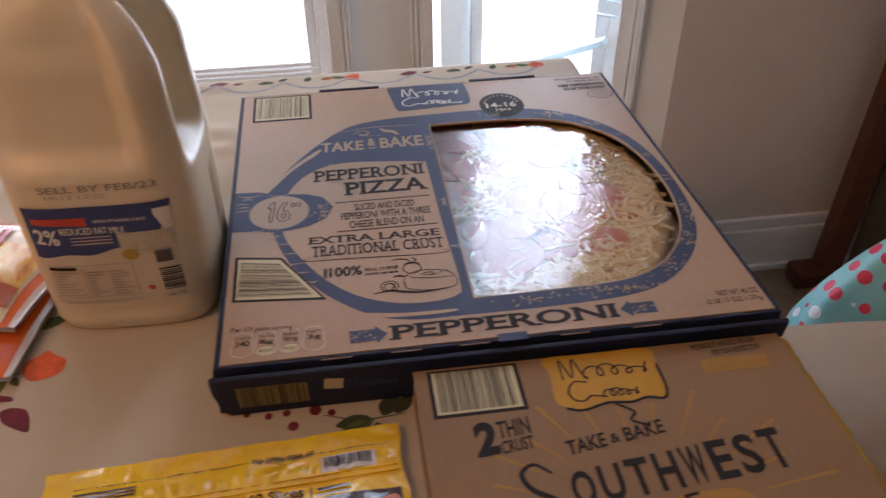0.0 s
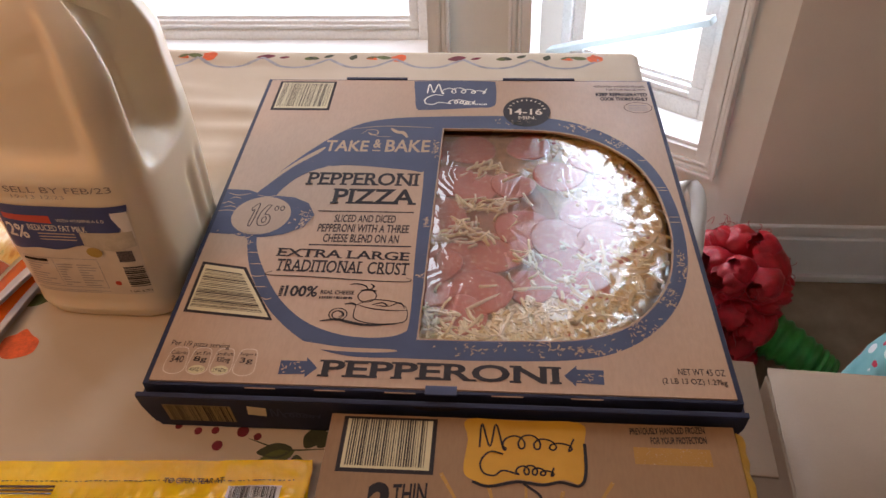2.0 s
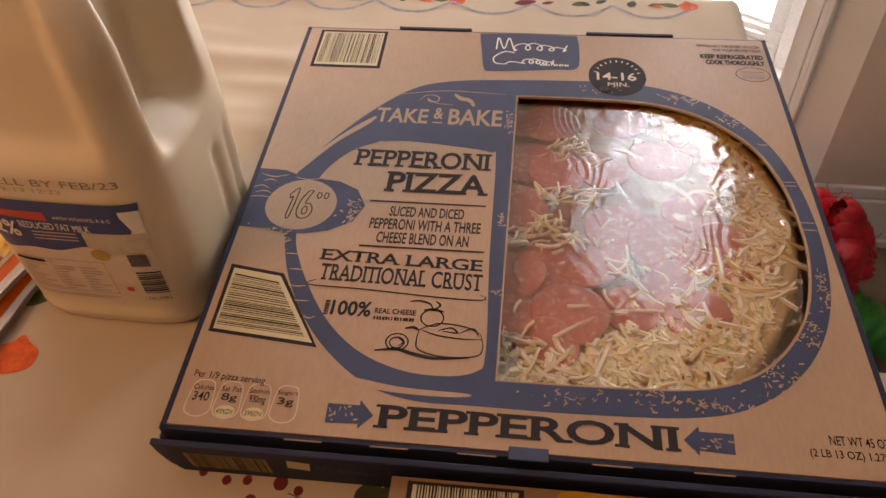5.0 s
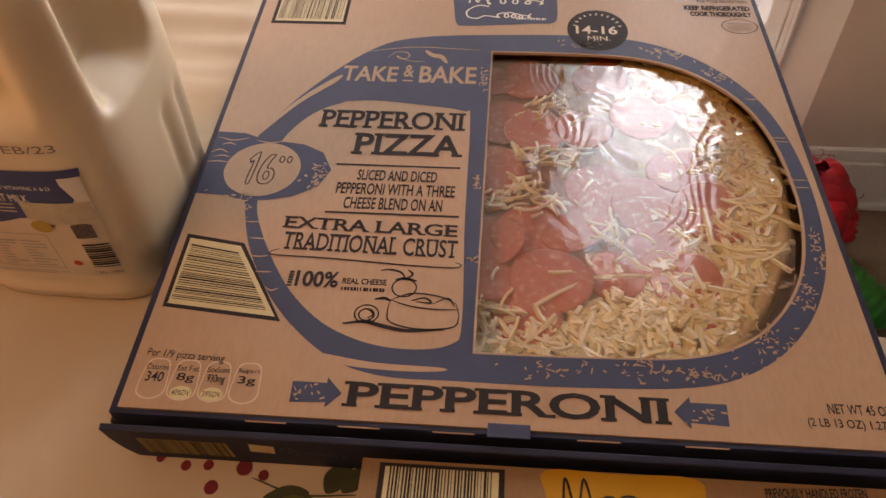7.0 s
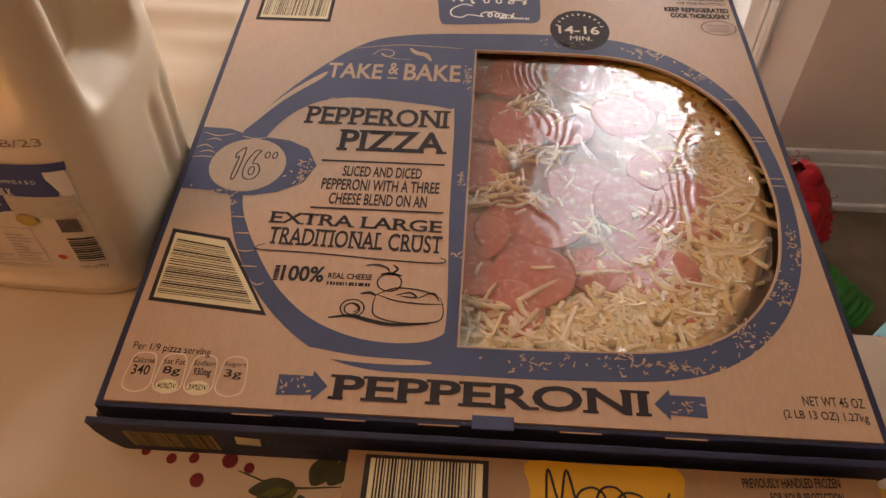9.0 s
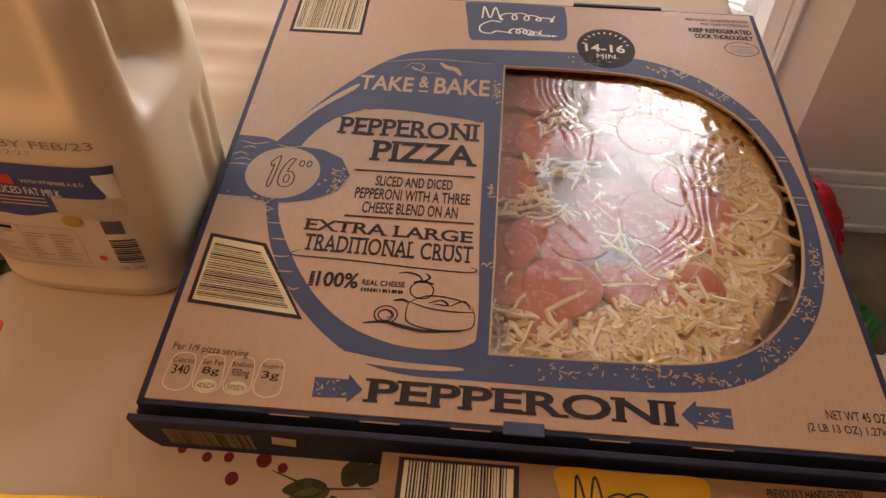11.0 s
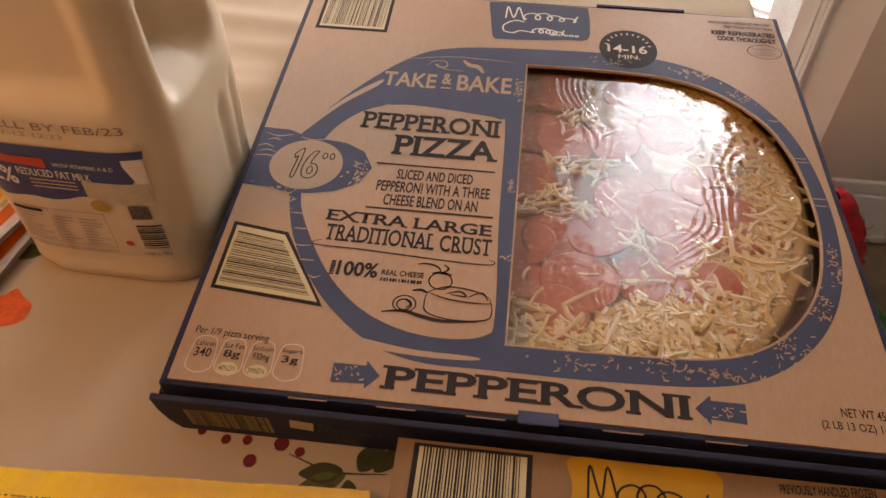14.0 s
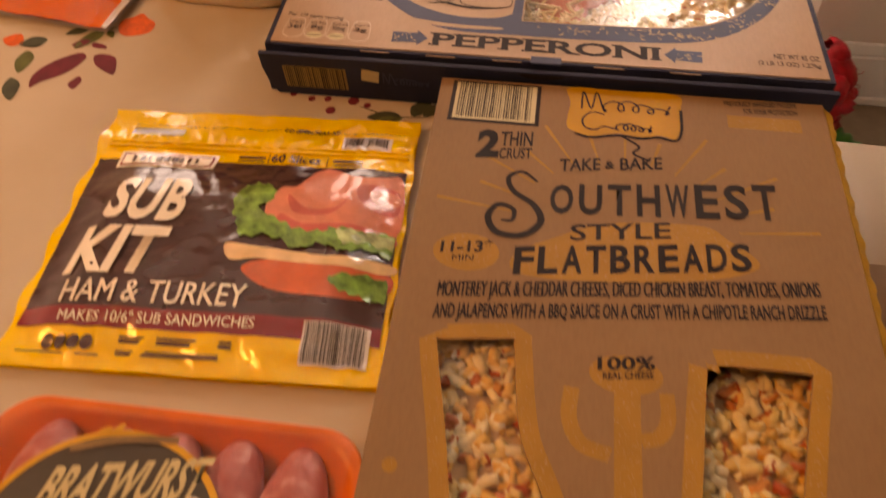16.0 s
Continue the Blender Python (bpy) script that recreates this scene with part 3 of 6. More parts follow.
HANDLE = [(lx(0.004, 0.228), 0.228), (0.020, 0.227), (0.032, 0.222), (0.046, 0.2195), (0.065, 0.217), (0.080, 0.209), (0.0885, 0.192), (0.082, 0.175), (0.066, 0.165),
          (0.050, 0.161), (0.034, 0.160), (0.020, 0.164), (lx(0.004, 0.165), 0.165)]
lid_print("handle_print", [HANDLE], 0.0007, NAVY, "navy handle print")
lid_print("size_badge", [oval(0.0405, 0.1905, 0.0265, 0.0265)], 0.0010, KRAFT)
lid_print("highlight_line", [spline([(0.030, 0.226), (0.052, 0.262), (0.076, 0.290), (0.0775, 0.298), (0.058, 0.277), (0.040, 0.250)], 5)], 0.0007, KRAFT)
lid_print("highlight_line", [spline([(0.091, 0.046), (0.118, 0.037), (0.15, 0.0345), (0.176, 0.0355), (0.176, 0.038), (0.14, 0.039), (0.112, 0.043)], 5)], 0.0007, KRAFT)
part("scribble", ribbon([(0.094, 0.330), (0.13, 0.337), (0.16, 0.3365), (0.184, 0.335)], 0.0009, ZT + 0.00021), KRAFT, pizza_box)
part("scribble", ribbon([(0.112, 0.323), (0.118, 0.330), (0.127, 0.329), (0.128, 0.323), (0.122, 0.321), (0.119, 0.325), (0.128, 0.319), (0.142, 0.318)], 0.0011, ZT + 0.00024), KRAFT, pizza_box)
part("leaf_mark", ribbon([(0.141, 0.333), (0.147, 0.327), (0.154, 0.325), (0.159, 0.317)], 0.005, ZT + 0.00024), KRAFT, pizza_box)
for i, (x, y, l, sl) in enumerate(((0.002, 0.222, 0.022, -0.003), (0.006, 0.214, 0.010, 0.002), (0.0, 0.206, 0.012, 0.003), (0.003, 0.201, 0.012, 0.002), (0.0, 0.196, 0.016, 0.001),
                                   (0.030, 0.2195, 0.020, -0.002), (0.04, 0.141, 0.012, 0.0), (0.047, 0.127, 0.012, 0.0), (0.05, 0.113, 0.012, -0.001), (0.057, 0.1, 0.01, 0),
                                   (0.066, 0.088, 0.008, -0.002), (0.34, 0.332, 0.012, 0.005), (0.382, 0.283, 0.009, -0.001), (0.393, 0.240, 0.010, 0.0), (0.394, 0.236, 0.010, 0.0),
                                   (0.397, 0.198, 0.011, 0.0), (0.397, 0.191, 0.011, 0.0), (0.083, 0.262, 0.014, -0.001), (0.084, 0.2635, 0.010, 0.003), (0.262, 0.343, 0.012, 0.001))):
    part("scribble", ribbon([(x, y), (x + l / 2, y + sl), (x + l, y)], 0.0010, ZT + 0.00030), KRAFT, pizza_box)
# worn speckle in the ink
rnd = random.Random(4)
bm = bmesh.new()
for cx, cy, sx, sy, n in ((0.305, 0.042, 0.045, 0.006, 90), (0.235, 0.040, 0.016, 0.004, 22), (0.362, 0.066, 0.016, 0.012, 60), (0.385, 0.098, 0.008, 0.018, 50), (0.402, 0.135, 0.004, 0.016, 40),
                          (0.332, 0.337, 0.018, 0.006, 45), (0.365, 0.313, 0.010, 0.010, 26), (0.030, 0.163, 0.012, 0.004, 26), (0.036, 0.148, 0.004, 0.012, 22), (0.080, 0.186, 0.006, 0.012, 40),
                          (0.189, 0.298, 0.003, 0.012, 28), (0.189, 0.185, 0.003, 0.006, 14), (0.27, 0.348, 0.02, 0.004, 20), (0.190, 0.118, 0.003, 0.002, 8), (0.106, 0.018, 0.011, 0.005, 14), (0.318, 0.018, 0.011, 0.005, 14)):
    for _ in range(n):
        x, y, a, l, w = rnd.gauss(cx, sx * 0.6), rnd.gauss(cy, sy * 0.6), rnd.uniform(0, 3.2), rnd.uniform(0.0006, 0.0022), rnd.uniform(0.0003, 0.0007)
        c, s = math.cos(a), math.sin(a)
        bm.faces.new([bm.verts.new((x + u * c - v * s, y + u * s + v * c, ZT + 0.00030)) for u, v in ((-l, -w), (l, -w * 0.6), (l * 0.8, w), (-l * 0.7, w * 0.8))])
tagged(part("worn_specks", bm, KRAFT, pizza_box), kind="stuff")

lid_text("TAKE", 0.079, 0.122, 0.2915, 0.3105, KRAFT, 0.02)
lid_text("&", 0.1265, 0.1345, 0.298, 0.313, KRAFT, 0.02)
lid_print("lettering_rule", [rect(0.1265, 0.1345, 0.2925, 0.2942)], 0.0009, KRAFT)
lid_text("BAKE", 0.139, 0.183, 0.2915, 0.3125, KRAFT, 0.02)
lid_text("PEPPERONI", 0.0725, 0.176, 0.2365, 0.2565, bold=0.02, slab=0.17)
lid_text("PIZZA", 0.101, 0.176, 0.209, 0.2315, bold=0.025, slab=0.17)
for pts in ([(0.0300, 0.2000), (0.0340, 0.2060), (0.0362, 0.2050), (0.0345, 0.1780), (0.0318, 0.1775), (0.0330, 0.1975), (0.0312, 0.1962), (0.0300, 0.2000)],
            [(0.0475, 0.2050), (0.0438, 0.2045), (0.0398, 0.1950), (0.0386, 0.1840), (0.0405, 0.1772), (0.0450, 0.1757), (0.0490, 0.1790), (0.0498, 0.1860), (0.0472, 0.1912), (0.0438, 0.1915), (0.0450, 0.1985), (0.0475, 0.2050)]):
    part("numeral", ribbon(pts, 0.00095, ZT + 0.00042, False), BLACK, pizza_box, "outlined numeral")
lid_print("numeral", [oval(0.0444, 0.1842, 0.0024, 0.0046, 20), oval(0.0444, 0.1842, 0.0015, 0.0037, 20)], 0.0014, BLACK)
for cx in (0.0525, 0.0578):
    lid_print("inch_mark", [oval(cx, 0.2005, 0.0021, 0.0036), oval(cx, 0.2005, 0.0012, 0.0025)], 0.0014, BLACK)
lid_print("rule", [rect(0.091, 0.177, 0.1972, 0.1988)], 0.0009, BLACK)
lid_print("rule", [rect(0.091, 0.179, 0.1515, 0.1532)], 0.0009, BLACK)
lid_text("SLICED AND DICED", 0.1075, 0.162, 0.183, 0.1935, bold=0.02)
lid_text("PEPPERONI WITH A THREE", 0.095, 0.175, 0.1695, 0.1805, bold=0.02)
lid_text("CHEESE BLEND ON AN", 0.102, 0.1675, 0.156, 0.167, bold=0.02)
lid_text("EXTRA LARGE", 0.067, 0.179, 0.137, 0.1475, bold=0.02, y0r=0.1345, slab=0.2)
lid_text("TRADITIONAL CRUST", 0.069, 0.180, 0.119, 0.134, bold=0.015, y0r=0.117, slab=0.12)
part("scroll", ribbon([(0.068, 0.119), (0.063, 0.1165), (0.066, 0.114), (0.10, 0.113), (0.15, 0.110), (0.178, 0.1095), (0.183, 0.112), (0.179, 0.114)], 0.0012, ZT + 0.00027), BLACK, pizza_box)
lid_text("100%", 0.083, 0.1095, 0.090, 0.1025, bold=0.03)
lid_text("REAL CHEESE", 0.112, 0.139, 0.0935, 0.098, bold=0.02)
part("small_print", at_height(bars(3, 0.112, 0.139, 0.0885, 0.0912, 14, True, 0.7), ZT + 0.00027), BLACK, pizza_box)
part("small_print", at_height(bars(5, 0.0785, 0.0815, 0.090, 0.102, 6, False, 0.7), ZT + 0.00027), BLACK, pizza_box)
# drawing of a cheese wheel and tomatoes
def stroke(points, w=0.0011, name="drawn_line"):
    part(name, ribbon(points, w, ZT + 0.00030), BLACK, pizza_box)
stroke([(0.143, 0.083), (0.155, 0.0885), (0.172, 0.087), (0.182, 0.082)])
stroke([(0.143, 0.083), (0.142, 0.075), (0.1445, 0.067), (0.16, 0.063), (0.180, 0.065), (0.184, 0.072), (0.182, 0.082)])
stroke([(0.143, 0.083), (0.155, 0.079), (0.17, 0.0775), (0.184, 0.078)])
stroke([(0.155, 0.083), (0.163, 0.0855), (0.167, 0.082), (0.158, 0.0825)], 0.0014)
stroke([(0.168, 0.0815), (0.177, 0.086), (0.181, 0.080)])
stroke([(0.117, 0.0645), (0.13, 0.0665), (0.14, 0.064), (0.155, 0.0615), (0.176, 0.0635)], 0.0028)
stroke([(0.1335, 0.083), (0.139, 0.084), (0.143, 0.082)], 0.0022)
for x, y, r in ((0.130, 0.072, 0.0075), (0.130, 0.0715, 0.0050), (0.150, 0.0925, 0.0078)):
    lid_print("drawn_ring", [oval(x, y, r, r * 0.92, 24), oval(x, y, r - 0.0009, r * 0.92 - 0.0009, 24)], 0.0010, BLACK)
stroke([(0.150, 0.099), (0.147, 0.104), (0.140, 0.106), (0.134, 0.105)], 0.0016)
stroke([(0.150, 0.099), (0.154, 0.103), (0.151, 0.1065)], 0.0016)
stroke([(0.144, 0.0985), (0.150, 0.0995), (0.157, 0.098)], 0.0022)
stroke([(0.126, 0.074), (0.130, 0.0755), (0.134, 0.072), (0.131, 0.069)], 0.0012)
# bar code panels
lid_print("barcode_frame", [[(0.0075, 0.0705), (0.0805, 0.0635), (0.0445, 0.1225), (0.0060, 0.1285)]], 0.0006, BLACK)
cg = lid_print("barcode_ground", [[(0.0100, 0.0730), (0.0765, 0.0668), (0.0430, 0.1198), (0.0088, 0.1250)]], 0.0009, CREAM)
r2 = random.Random(8)
y = 0.0765
while y < 0.1205:
    h = r2.choice((0.0005, 0.0008, 0.0013))
    x1 = 0.0725 - (y - 0.0735) * 0.640
    bm = bmesh.new()
    bm.faces.new([bm.verts.new((a, b, ZT + 0.00036)) for a, b in ((0.0112, y), (x1, y - 0.0055), (x1 - h * 0.5, y + h - 0.0055), (0.0112, y + h))])
    part("bar", bm, BLACK, cg)
    y += h + r2.choice((0.0006, 0.0009, 0.0014))
lid_print("barcode_frame", [skew(rect(0.0145, 0.078, 0.3665, 0.4265))], 0.0006, BLACK)
cg = lid_print("barcode_ground", [skew(rect(0.0175, 0.075, 0.3705, 0.4235))], 0.0009, CREAM)
code_bars(12, 0.0115, 0.066, 0.374, 0.4215, 34, True, 0.45, ZT + 0.00036, BLACK, cg)
# brand patch, drawn as a plain shape with scrolls
lid_print("brand_patch", [spline([(0.156, 0.425), (0.160, 0.4285), (0.20, 0.4295), (0.24, 0.4285), (0.245, 0.425), (0.2465, 0.40), (0.244, 0.377), (0.225, 0.374), (0.20, 0.371), (0.172, 0.369), (0.163, 0.372), (0.159, 0.40)], 4)], 0.0006, NAVY)
for pts in (cursive(0.172, 0.236, 0.403, 0.019, 4), [(0.189, 0.398), (0.180, 0.3995), (0.171, 0.391), (0.172, 0.382), (0.180, 0.380), (0.186, 0.384)] + cursive(0.188, 0.224, 0.382, 0.013, 4)[5:]):
    part("brand_scroll", ribbon(pts, 0.0014, ZT + 0.00027, False), WHITE_INK, pizza_box)
part("brand_scroll", at_height(bars(6, 0.212, 0.238, 0.3795, 0.3822, 11, True, 0.65), ZT + 0.00027), WHITE_INK, pizza_box)
# round bake-time badge
lid_print("time_badge", [oval(0.2785, 0.367, 0.0245, 0.0285)], 0.0010, BLACK)
lid_text("14-16", 0.2610, 0.2945, 0.361, 0.3725, PALE, 0.02, z=0.0013)
lid_text("MIN.", 0.270, 0.288, 0.352, 0.358, PALE, 0.02, z=0.0013)
for a in range(11):
    u = radians(165 - a * 15)
    part("small_print", sheet([oval(0.2785 + 0.019 * math.cos(u), 0.367 + 0.0225 * math.sin(u), 0.0008, 0.0017, 6, math.degrees(u) - 90)], ZT + 0.00039), PALE, pizza_box)
lid_text("PREVIOUSLY HANDLED FROZEN", 0.351, 0.405, 0.417, 0.421, bold=0.02)
lid_text("FOR YOUR PROTECTION", 0.364, 0.405, 0.4105, 0.4145, bold=0.02)
lid_text("KEEP REFRIGERATED", 0.352, 0.406, 0.399, 0.406, bold=0.05)
lid_text("COOK THOROUGHLY", 0.356, 0.406, 0.390, 0.397, bold=0.05)
lid_print("inspection_ring", [oval(0.3935, 0.3765, 0.0145, 0.0105), oval(0.3935, 0.3765, 0.0138, 0.0098)], 0.0009, BLACK)
part("small_print", at_height(bars(9, 0.384, 0.403, 0.371, 0.382, 4, False, 0.5), ZT + 0.00027), printed("faint_ink", (0.25, 0.19, 0.15)), pizza_box)
# nutrition tabs
lid_text("Per 1/9 pizza serving", 0.0095, 0.0545, 0.0345, 0.041, y0r=0.0325)
for i, (a, b, c) in enumerate((("Calories", "340", ""), ("Sat Fat", "8g", "40%DV"), ("Sodium", "930mg", "39%DV"), ("Sugars", "3g", ""))):
    x = 0.0185 + i * 0.0173
    o = spline([(x - 0.0075, 0.012), (x - 0.0078, 0.022), (x - 0.0060, 0.0325), (x, 0.0345), (x + 0.0060, 0.0325), (x + 0.0078, 0.022), (x + 0.0075, 0.012), (x, 0.0085)], 4)
    i2 = [(x + (u - x) * 0.93, 0.0215 + (v - 0.0215) * 0.95) for u, v in o]
    lid_print("nutrition_tab", [o, i2], 0.0008, PALE)
    lid_text(a, x - 0.0062, x + 0.0062, 0.0272, 0.0308)
    lid_text(b, x - 0.005, x + 0.005, 0.0195, 0.0258, bold=0.01)
    if c:
        lid_print("nutrition_spot", [oval(x, 0.0135, 0.0062, 0.0042, 20)], 0.0006, CREAM)
        lid_text(c, x - 0.0052, x + 0.0052, 0.0117, 0.0152)
lid_text("PEPPERONI", 0.1275, 0.2975, 0.0105, 0.0265, bold=0.025, slab=0.26)
for x, d in ((0.124, 1), (0.301, -1)):
    pts = [(x, 0.0185), (x - 0.009 * d, 0.028), (x - 0.009 * d, 0.0245), (x - 0.028 * d, 0.0245), (x - 0.0275 * d, 0.0115), (x - 0.008 * d, 0.0125), (x - 0.008 * d, 0.009)]
    lid_print("arrow", [pts], 0.0008, NAVY)
lid_text("NET WT 45 OZ", 0.381, 0.4135, 0.0225, 0.0285, bold=0.01)
lid_text("(2 LB 13 OZ) 1.27kg", 0.369, 0.4135, 0.013, 0.0195, bold=0.01)
# front panel: bar code, sticker
def front(bm, z):
    return at_height(bm, z, None, FRONT)
cg = part("barcode_ground", front(sheet([rect(0.013, 0.063, TZ + 0.010, TZ + 0.033)], 0), 0.0003), mottled("dim_gold_label", (0.30, 0.21, 0.07), 0.5), pizza_box)
code_bars(21, 0.0145, 0.0615, TZ + 0.0105, TZ + 0.0325, 30, True, 0.45, 0.0005, BLACK, cg, FRONT)
part("sticker", front(sheet([[(0.0745, TZ + 0.023), (0.088, TZ + 0.021), (0.0895, TZ + 0.033), (0.076, TZ + 0.035)]], 0), 0.0006), CREAM, pizza_box, "small cream sticker")
part("brand_scroll", front(ribbon(cursive(0.092, 0.128, TZ + 0.021, 0.011, 5), 0.0009, 0, False), 0.0004), NAVY, pizza_box)

# ---------------------------------------------------------------- the pizza under its film
pizza = thing("pizza", "unbaked pepperoni pizza with shredded cheese in its box", "pizza")
PC, PR, PZ = (0.2035, 0.206), 0.1985, 0.774
bm = bmesh.new()
rings = []
for r, z in ((0.0, -0.016), (0.99, -0.016), (1.0, -0.010), (1.0, 0.004), (0.985, 0.0095), (0.955, 0.0105), (0.93, 0.007), (0.90, 0.002), (0.0, 0.001)):
    rings.append([bm.verts.new((PC[0] + PR * r * math.cos(a) * (1 + 0.006 * math.sin(5 * a)), PC[1] + PR * r * math.sin(a) * (1 + 0.006 * math.sin(5 * a)), PZ + z)) for a in (2 * math.pi * i / 96 for i in range(96))] if r else [bm.verts.new((*PC, PZ + z))])
for a, b in zip(rings, rings[1:]):
    for i in range(96):
        j = (i + 1) % 96
        bm.faces.new([v for v in ((a[0],) if len(a) == 1 else (a[i], a[j]))] + [v for v in ((b[0],) if len(b) == 1 else (b[j], b[i]))])
part("crust", bm, mottled("raw_dough", (0.80, 0.60, 0.29), 0.6, 40, 0.14, 300, 0.4, 0.002), pizza, smooth=True)
def wavy(x, y):
    return 0.0022 * noise.noise(Vector((x * 40, y * 40, 1.7)))
part("sauce", sheet([oval(*PC, PR * 0.915, PR * 0.915, 80), ], PZ + 0.0022), mottled("tomato_sauce", (0.56, 0.24, 0.09), 0.4, 60, 0.3, 300, 0.5, 0.003), pizza)

pm = Mat("pepperoni", (0.5, 0.11, 0.06), 0.42, Coat_Weight=0.55, Coat_Roughness=0.14)
fat = pm.ramp(pm.noise(260, 4), [(0.46, (0.62, 0.17, 0.11)), (0.58, (0.66, 0.23, 0.16)), (0.70, (0.80, 0.50, 0.36))])
pm.base(pm.mix(fat, pm.ramp(pm.noise(700, 2), [(0.28, (0.12, 0.02, 0.02)), (0.36, (1, 1, 1))]), 0.8, "MULTIPLY"))
pm.rough(pm.noise(120, 3), 0.3, 0.55)
pm.bump(pm.noise(220, 4), 0.35, 0.0012)
PEPPERONI = pm.m
rnd = random.Random(11)
SLICES = [(0.224, 0.318, 0.024), (0.203, 0.267, 0.025), (0.229, 0.256, 0.023), (0.200, 0.210, 0.024), (0.201, 0.146, 0.022), (0.224, 0.153, 0.025), (0.252, 0.165, 0.026), (0.224, 0.088, 0.022),
          (0.239, 0.115, 0.026), (0.322, 0.118, 0.022), (0.280, 0.122, 0.019), (0.310, 0.141, 0.026), (0.274, 0.196, 0.025), (0.304, 0.184, 0.024), (0.346, 0.178, 0.027), (0.330, 0.218, 0.024),
          (0.361, 0.268, 0.021), (0.265, 0.260, 0.021), (0.309, 0.276, 0.025), (0.280, 0.322, 0.022), (0.197, 0.318, 0.019), (0.339, 0.303, 0.021), (0.200, 0.112, 0.017)]
for k, (x, y, r) in enumerate(SLICES):
    bm = bmesh.new()
    tilt = Euler((rnd.uniform(-0.07, 0.07), rnd.uniform(-0.07, 0.07), rnd.uniform(0, 6))).to_matrix()
    ph = rnd.uniform(0, 6)
    rows = []
    for q, z in ((0, 0.0010), (0.55, 0.0010), (0.93, 0.0013), (1.0, 0.0007), (0.99, -0.0006), (0, -0.0006)):
        rows.append([bm.verts.new(Vector((x, y, PZ + 0.0075 + 0.0004 * (k % 5))) + tilt @ Vector((q * r * math.cos(a) * (1 + 0.03 * math.sin(2 * a + ph)), q * r * math.sin(a), z + 0.0016 * q * q * math.sin(2 * a + ph)))) for a in (2 * math.pi * i / 36 for i in range(36))])
    for a, b in zip(rows, rows[1:]):
        for i in range(36):
            bm.faces.new((a[i], a[(i + 1) % 36], b[(i + 1) % 36], b[i]))
    bmesh.ops.remove_doubles(bm, verts=bm.verts[:], dist=1e-6)
    part("pepperoni_slice", bm, PEPPERONI, pizza, smooth=True)

cm = Mat("shredded_cheese", (0.75, 0.6, 0.34), 0.5, Subsurface_Weight=0.15, Subsurface_Radius=(0.003, 0.002, 0.001))
geo = cm.t.nodes.new("ShaderNodeNewGeometry")
cm.base(cm.ramp(geo.outputs["Random Per Island"], [(0.0, (0.91, 0.78, 0.46)), (0.4, (0.94, 0.87, 0.62)), (1.0, (0.95, 0.93, 0.80))]))
cm.bump(cm.noise(500, 3), 0.3, 0.0006)
CHEESE = cm.m


def shreds(count, seed, region, zbase, long=(0.008, 0.022), thick=(0.0010, 0.0022), over=None, m=None):
    """Curved sticks of cheese heaped by chance."""
    rnd = random.Random(seed)
    bm = bmesh.new()
    made = 0
    while made < count:
        x, y = region(rnd)
        if x is None:
            continue
        l, r, a = rnd.uniform(*long), rnd.uniform(*thick), rnd.uniform(0, 6.28)
        bend, z = rnd.uniform(-0.7, 0.7) * l, zbase + rnd.uniform(0, 0.0045)
        dz = rnd.uniform(-0.12, 0.12) * l
        pts = []
        for s in (-0.5, -0.2, 0.15, 0.5):
            u, v = s * l, bend * (0.25 - s * s)
            pts.append((x + u * math.cos(a) - v * math.sin(a), y + u * math.sin(a) + v * math.cos(a), z + dz * s))
        tube(bm, pts, r, 5)
        made += 1
    return bm


def front_rim(rnd):
    a = radians(rnd.uniform(-95, 55))
    r = PR * math.sqrt(rnd.uniform(0.30, 0.91))
    x, y = PC[0] + r * math.cos(a), PC[1] + r * math.sin(a)
    keep = 0.06 + 0.94 * min(1, max(0, (r / PR - (0.60 if a < -0.3 else 0.76)) / 0.10))
    return (x, y) if x > 0.182 and rnd.random() < keep else (None, None)


def scattered(rnd):
    a, r = rnd.uniform(0, 6.28), PR * math.sqrt(rnd.uniform(0, 0.8))
    x, y = PC[0] + r * math.cos(a), PC[1] + r * math.sin(a)
    return (x, y) if x > 0.185 else (None, None)


def bed(x, y):
    p = Vector((x * 220, y * 220, 2.0))
    return 0.0022 * noise.noise(p) + 0.0016 * noise.noise(p * 2.3) + 0.0045
bm = bmesh.new()
ring = [[bm.verts.new((PC[0] + PR * q * math.cos(a), PC[1] + PR * q * math.sin(a), PZ + 0.0012 + bed(PC[0] + PR * q * math.cos(a), PC[1] + PR * q * math.sin(a)) * math.sin(math.pi * (q - 0.50) / 0.46) ** 0.5)) for q in (0.50 + 0.46 * j / 22 for j in range(23))] for a in (radians(-100 + 175 * i / 150) for i in range(151))]
for r0, r1 in zip(ring, ring[1:]):
    for j in range(22):
        bm.faces.new((r0[j], r1[j], r1[j + 1], r0[j + 1]))
part("cheese_bed", bm, mottled("grated_cheese_bed", (0.62, 0.43, 0.20), 0.6, 160, 0.25, 700, 0.6, 0.002), pizza, "bed of fine grated cheese", True)
tagged(part("cheese_shreds", shreds(380, 5, front_rim, PZ + 0.0062, (0.012, 0.036), (0.0014, 0.0022)), CHEESE, pizza, "pale shredded cheese"), kind="stuff")
tagged(part("cheese_crumbs", shreds(1500, 6, front_rim, PZ + 0.0055, (0.003, 0.009), (0.0015, 0.0028)), CHEESE, pizza, "crumbled white cheese"), kind="stuff")
tagged(part("cheese_scatter", shreds(9, 7, scattered, PZ + 0.0090, (0.008, 0.026), (0.0010, 0.0016)), CHEESE, pizza, "loose cheese shreds", True), kind="stuff")
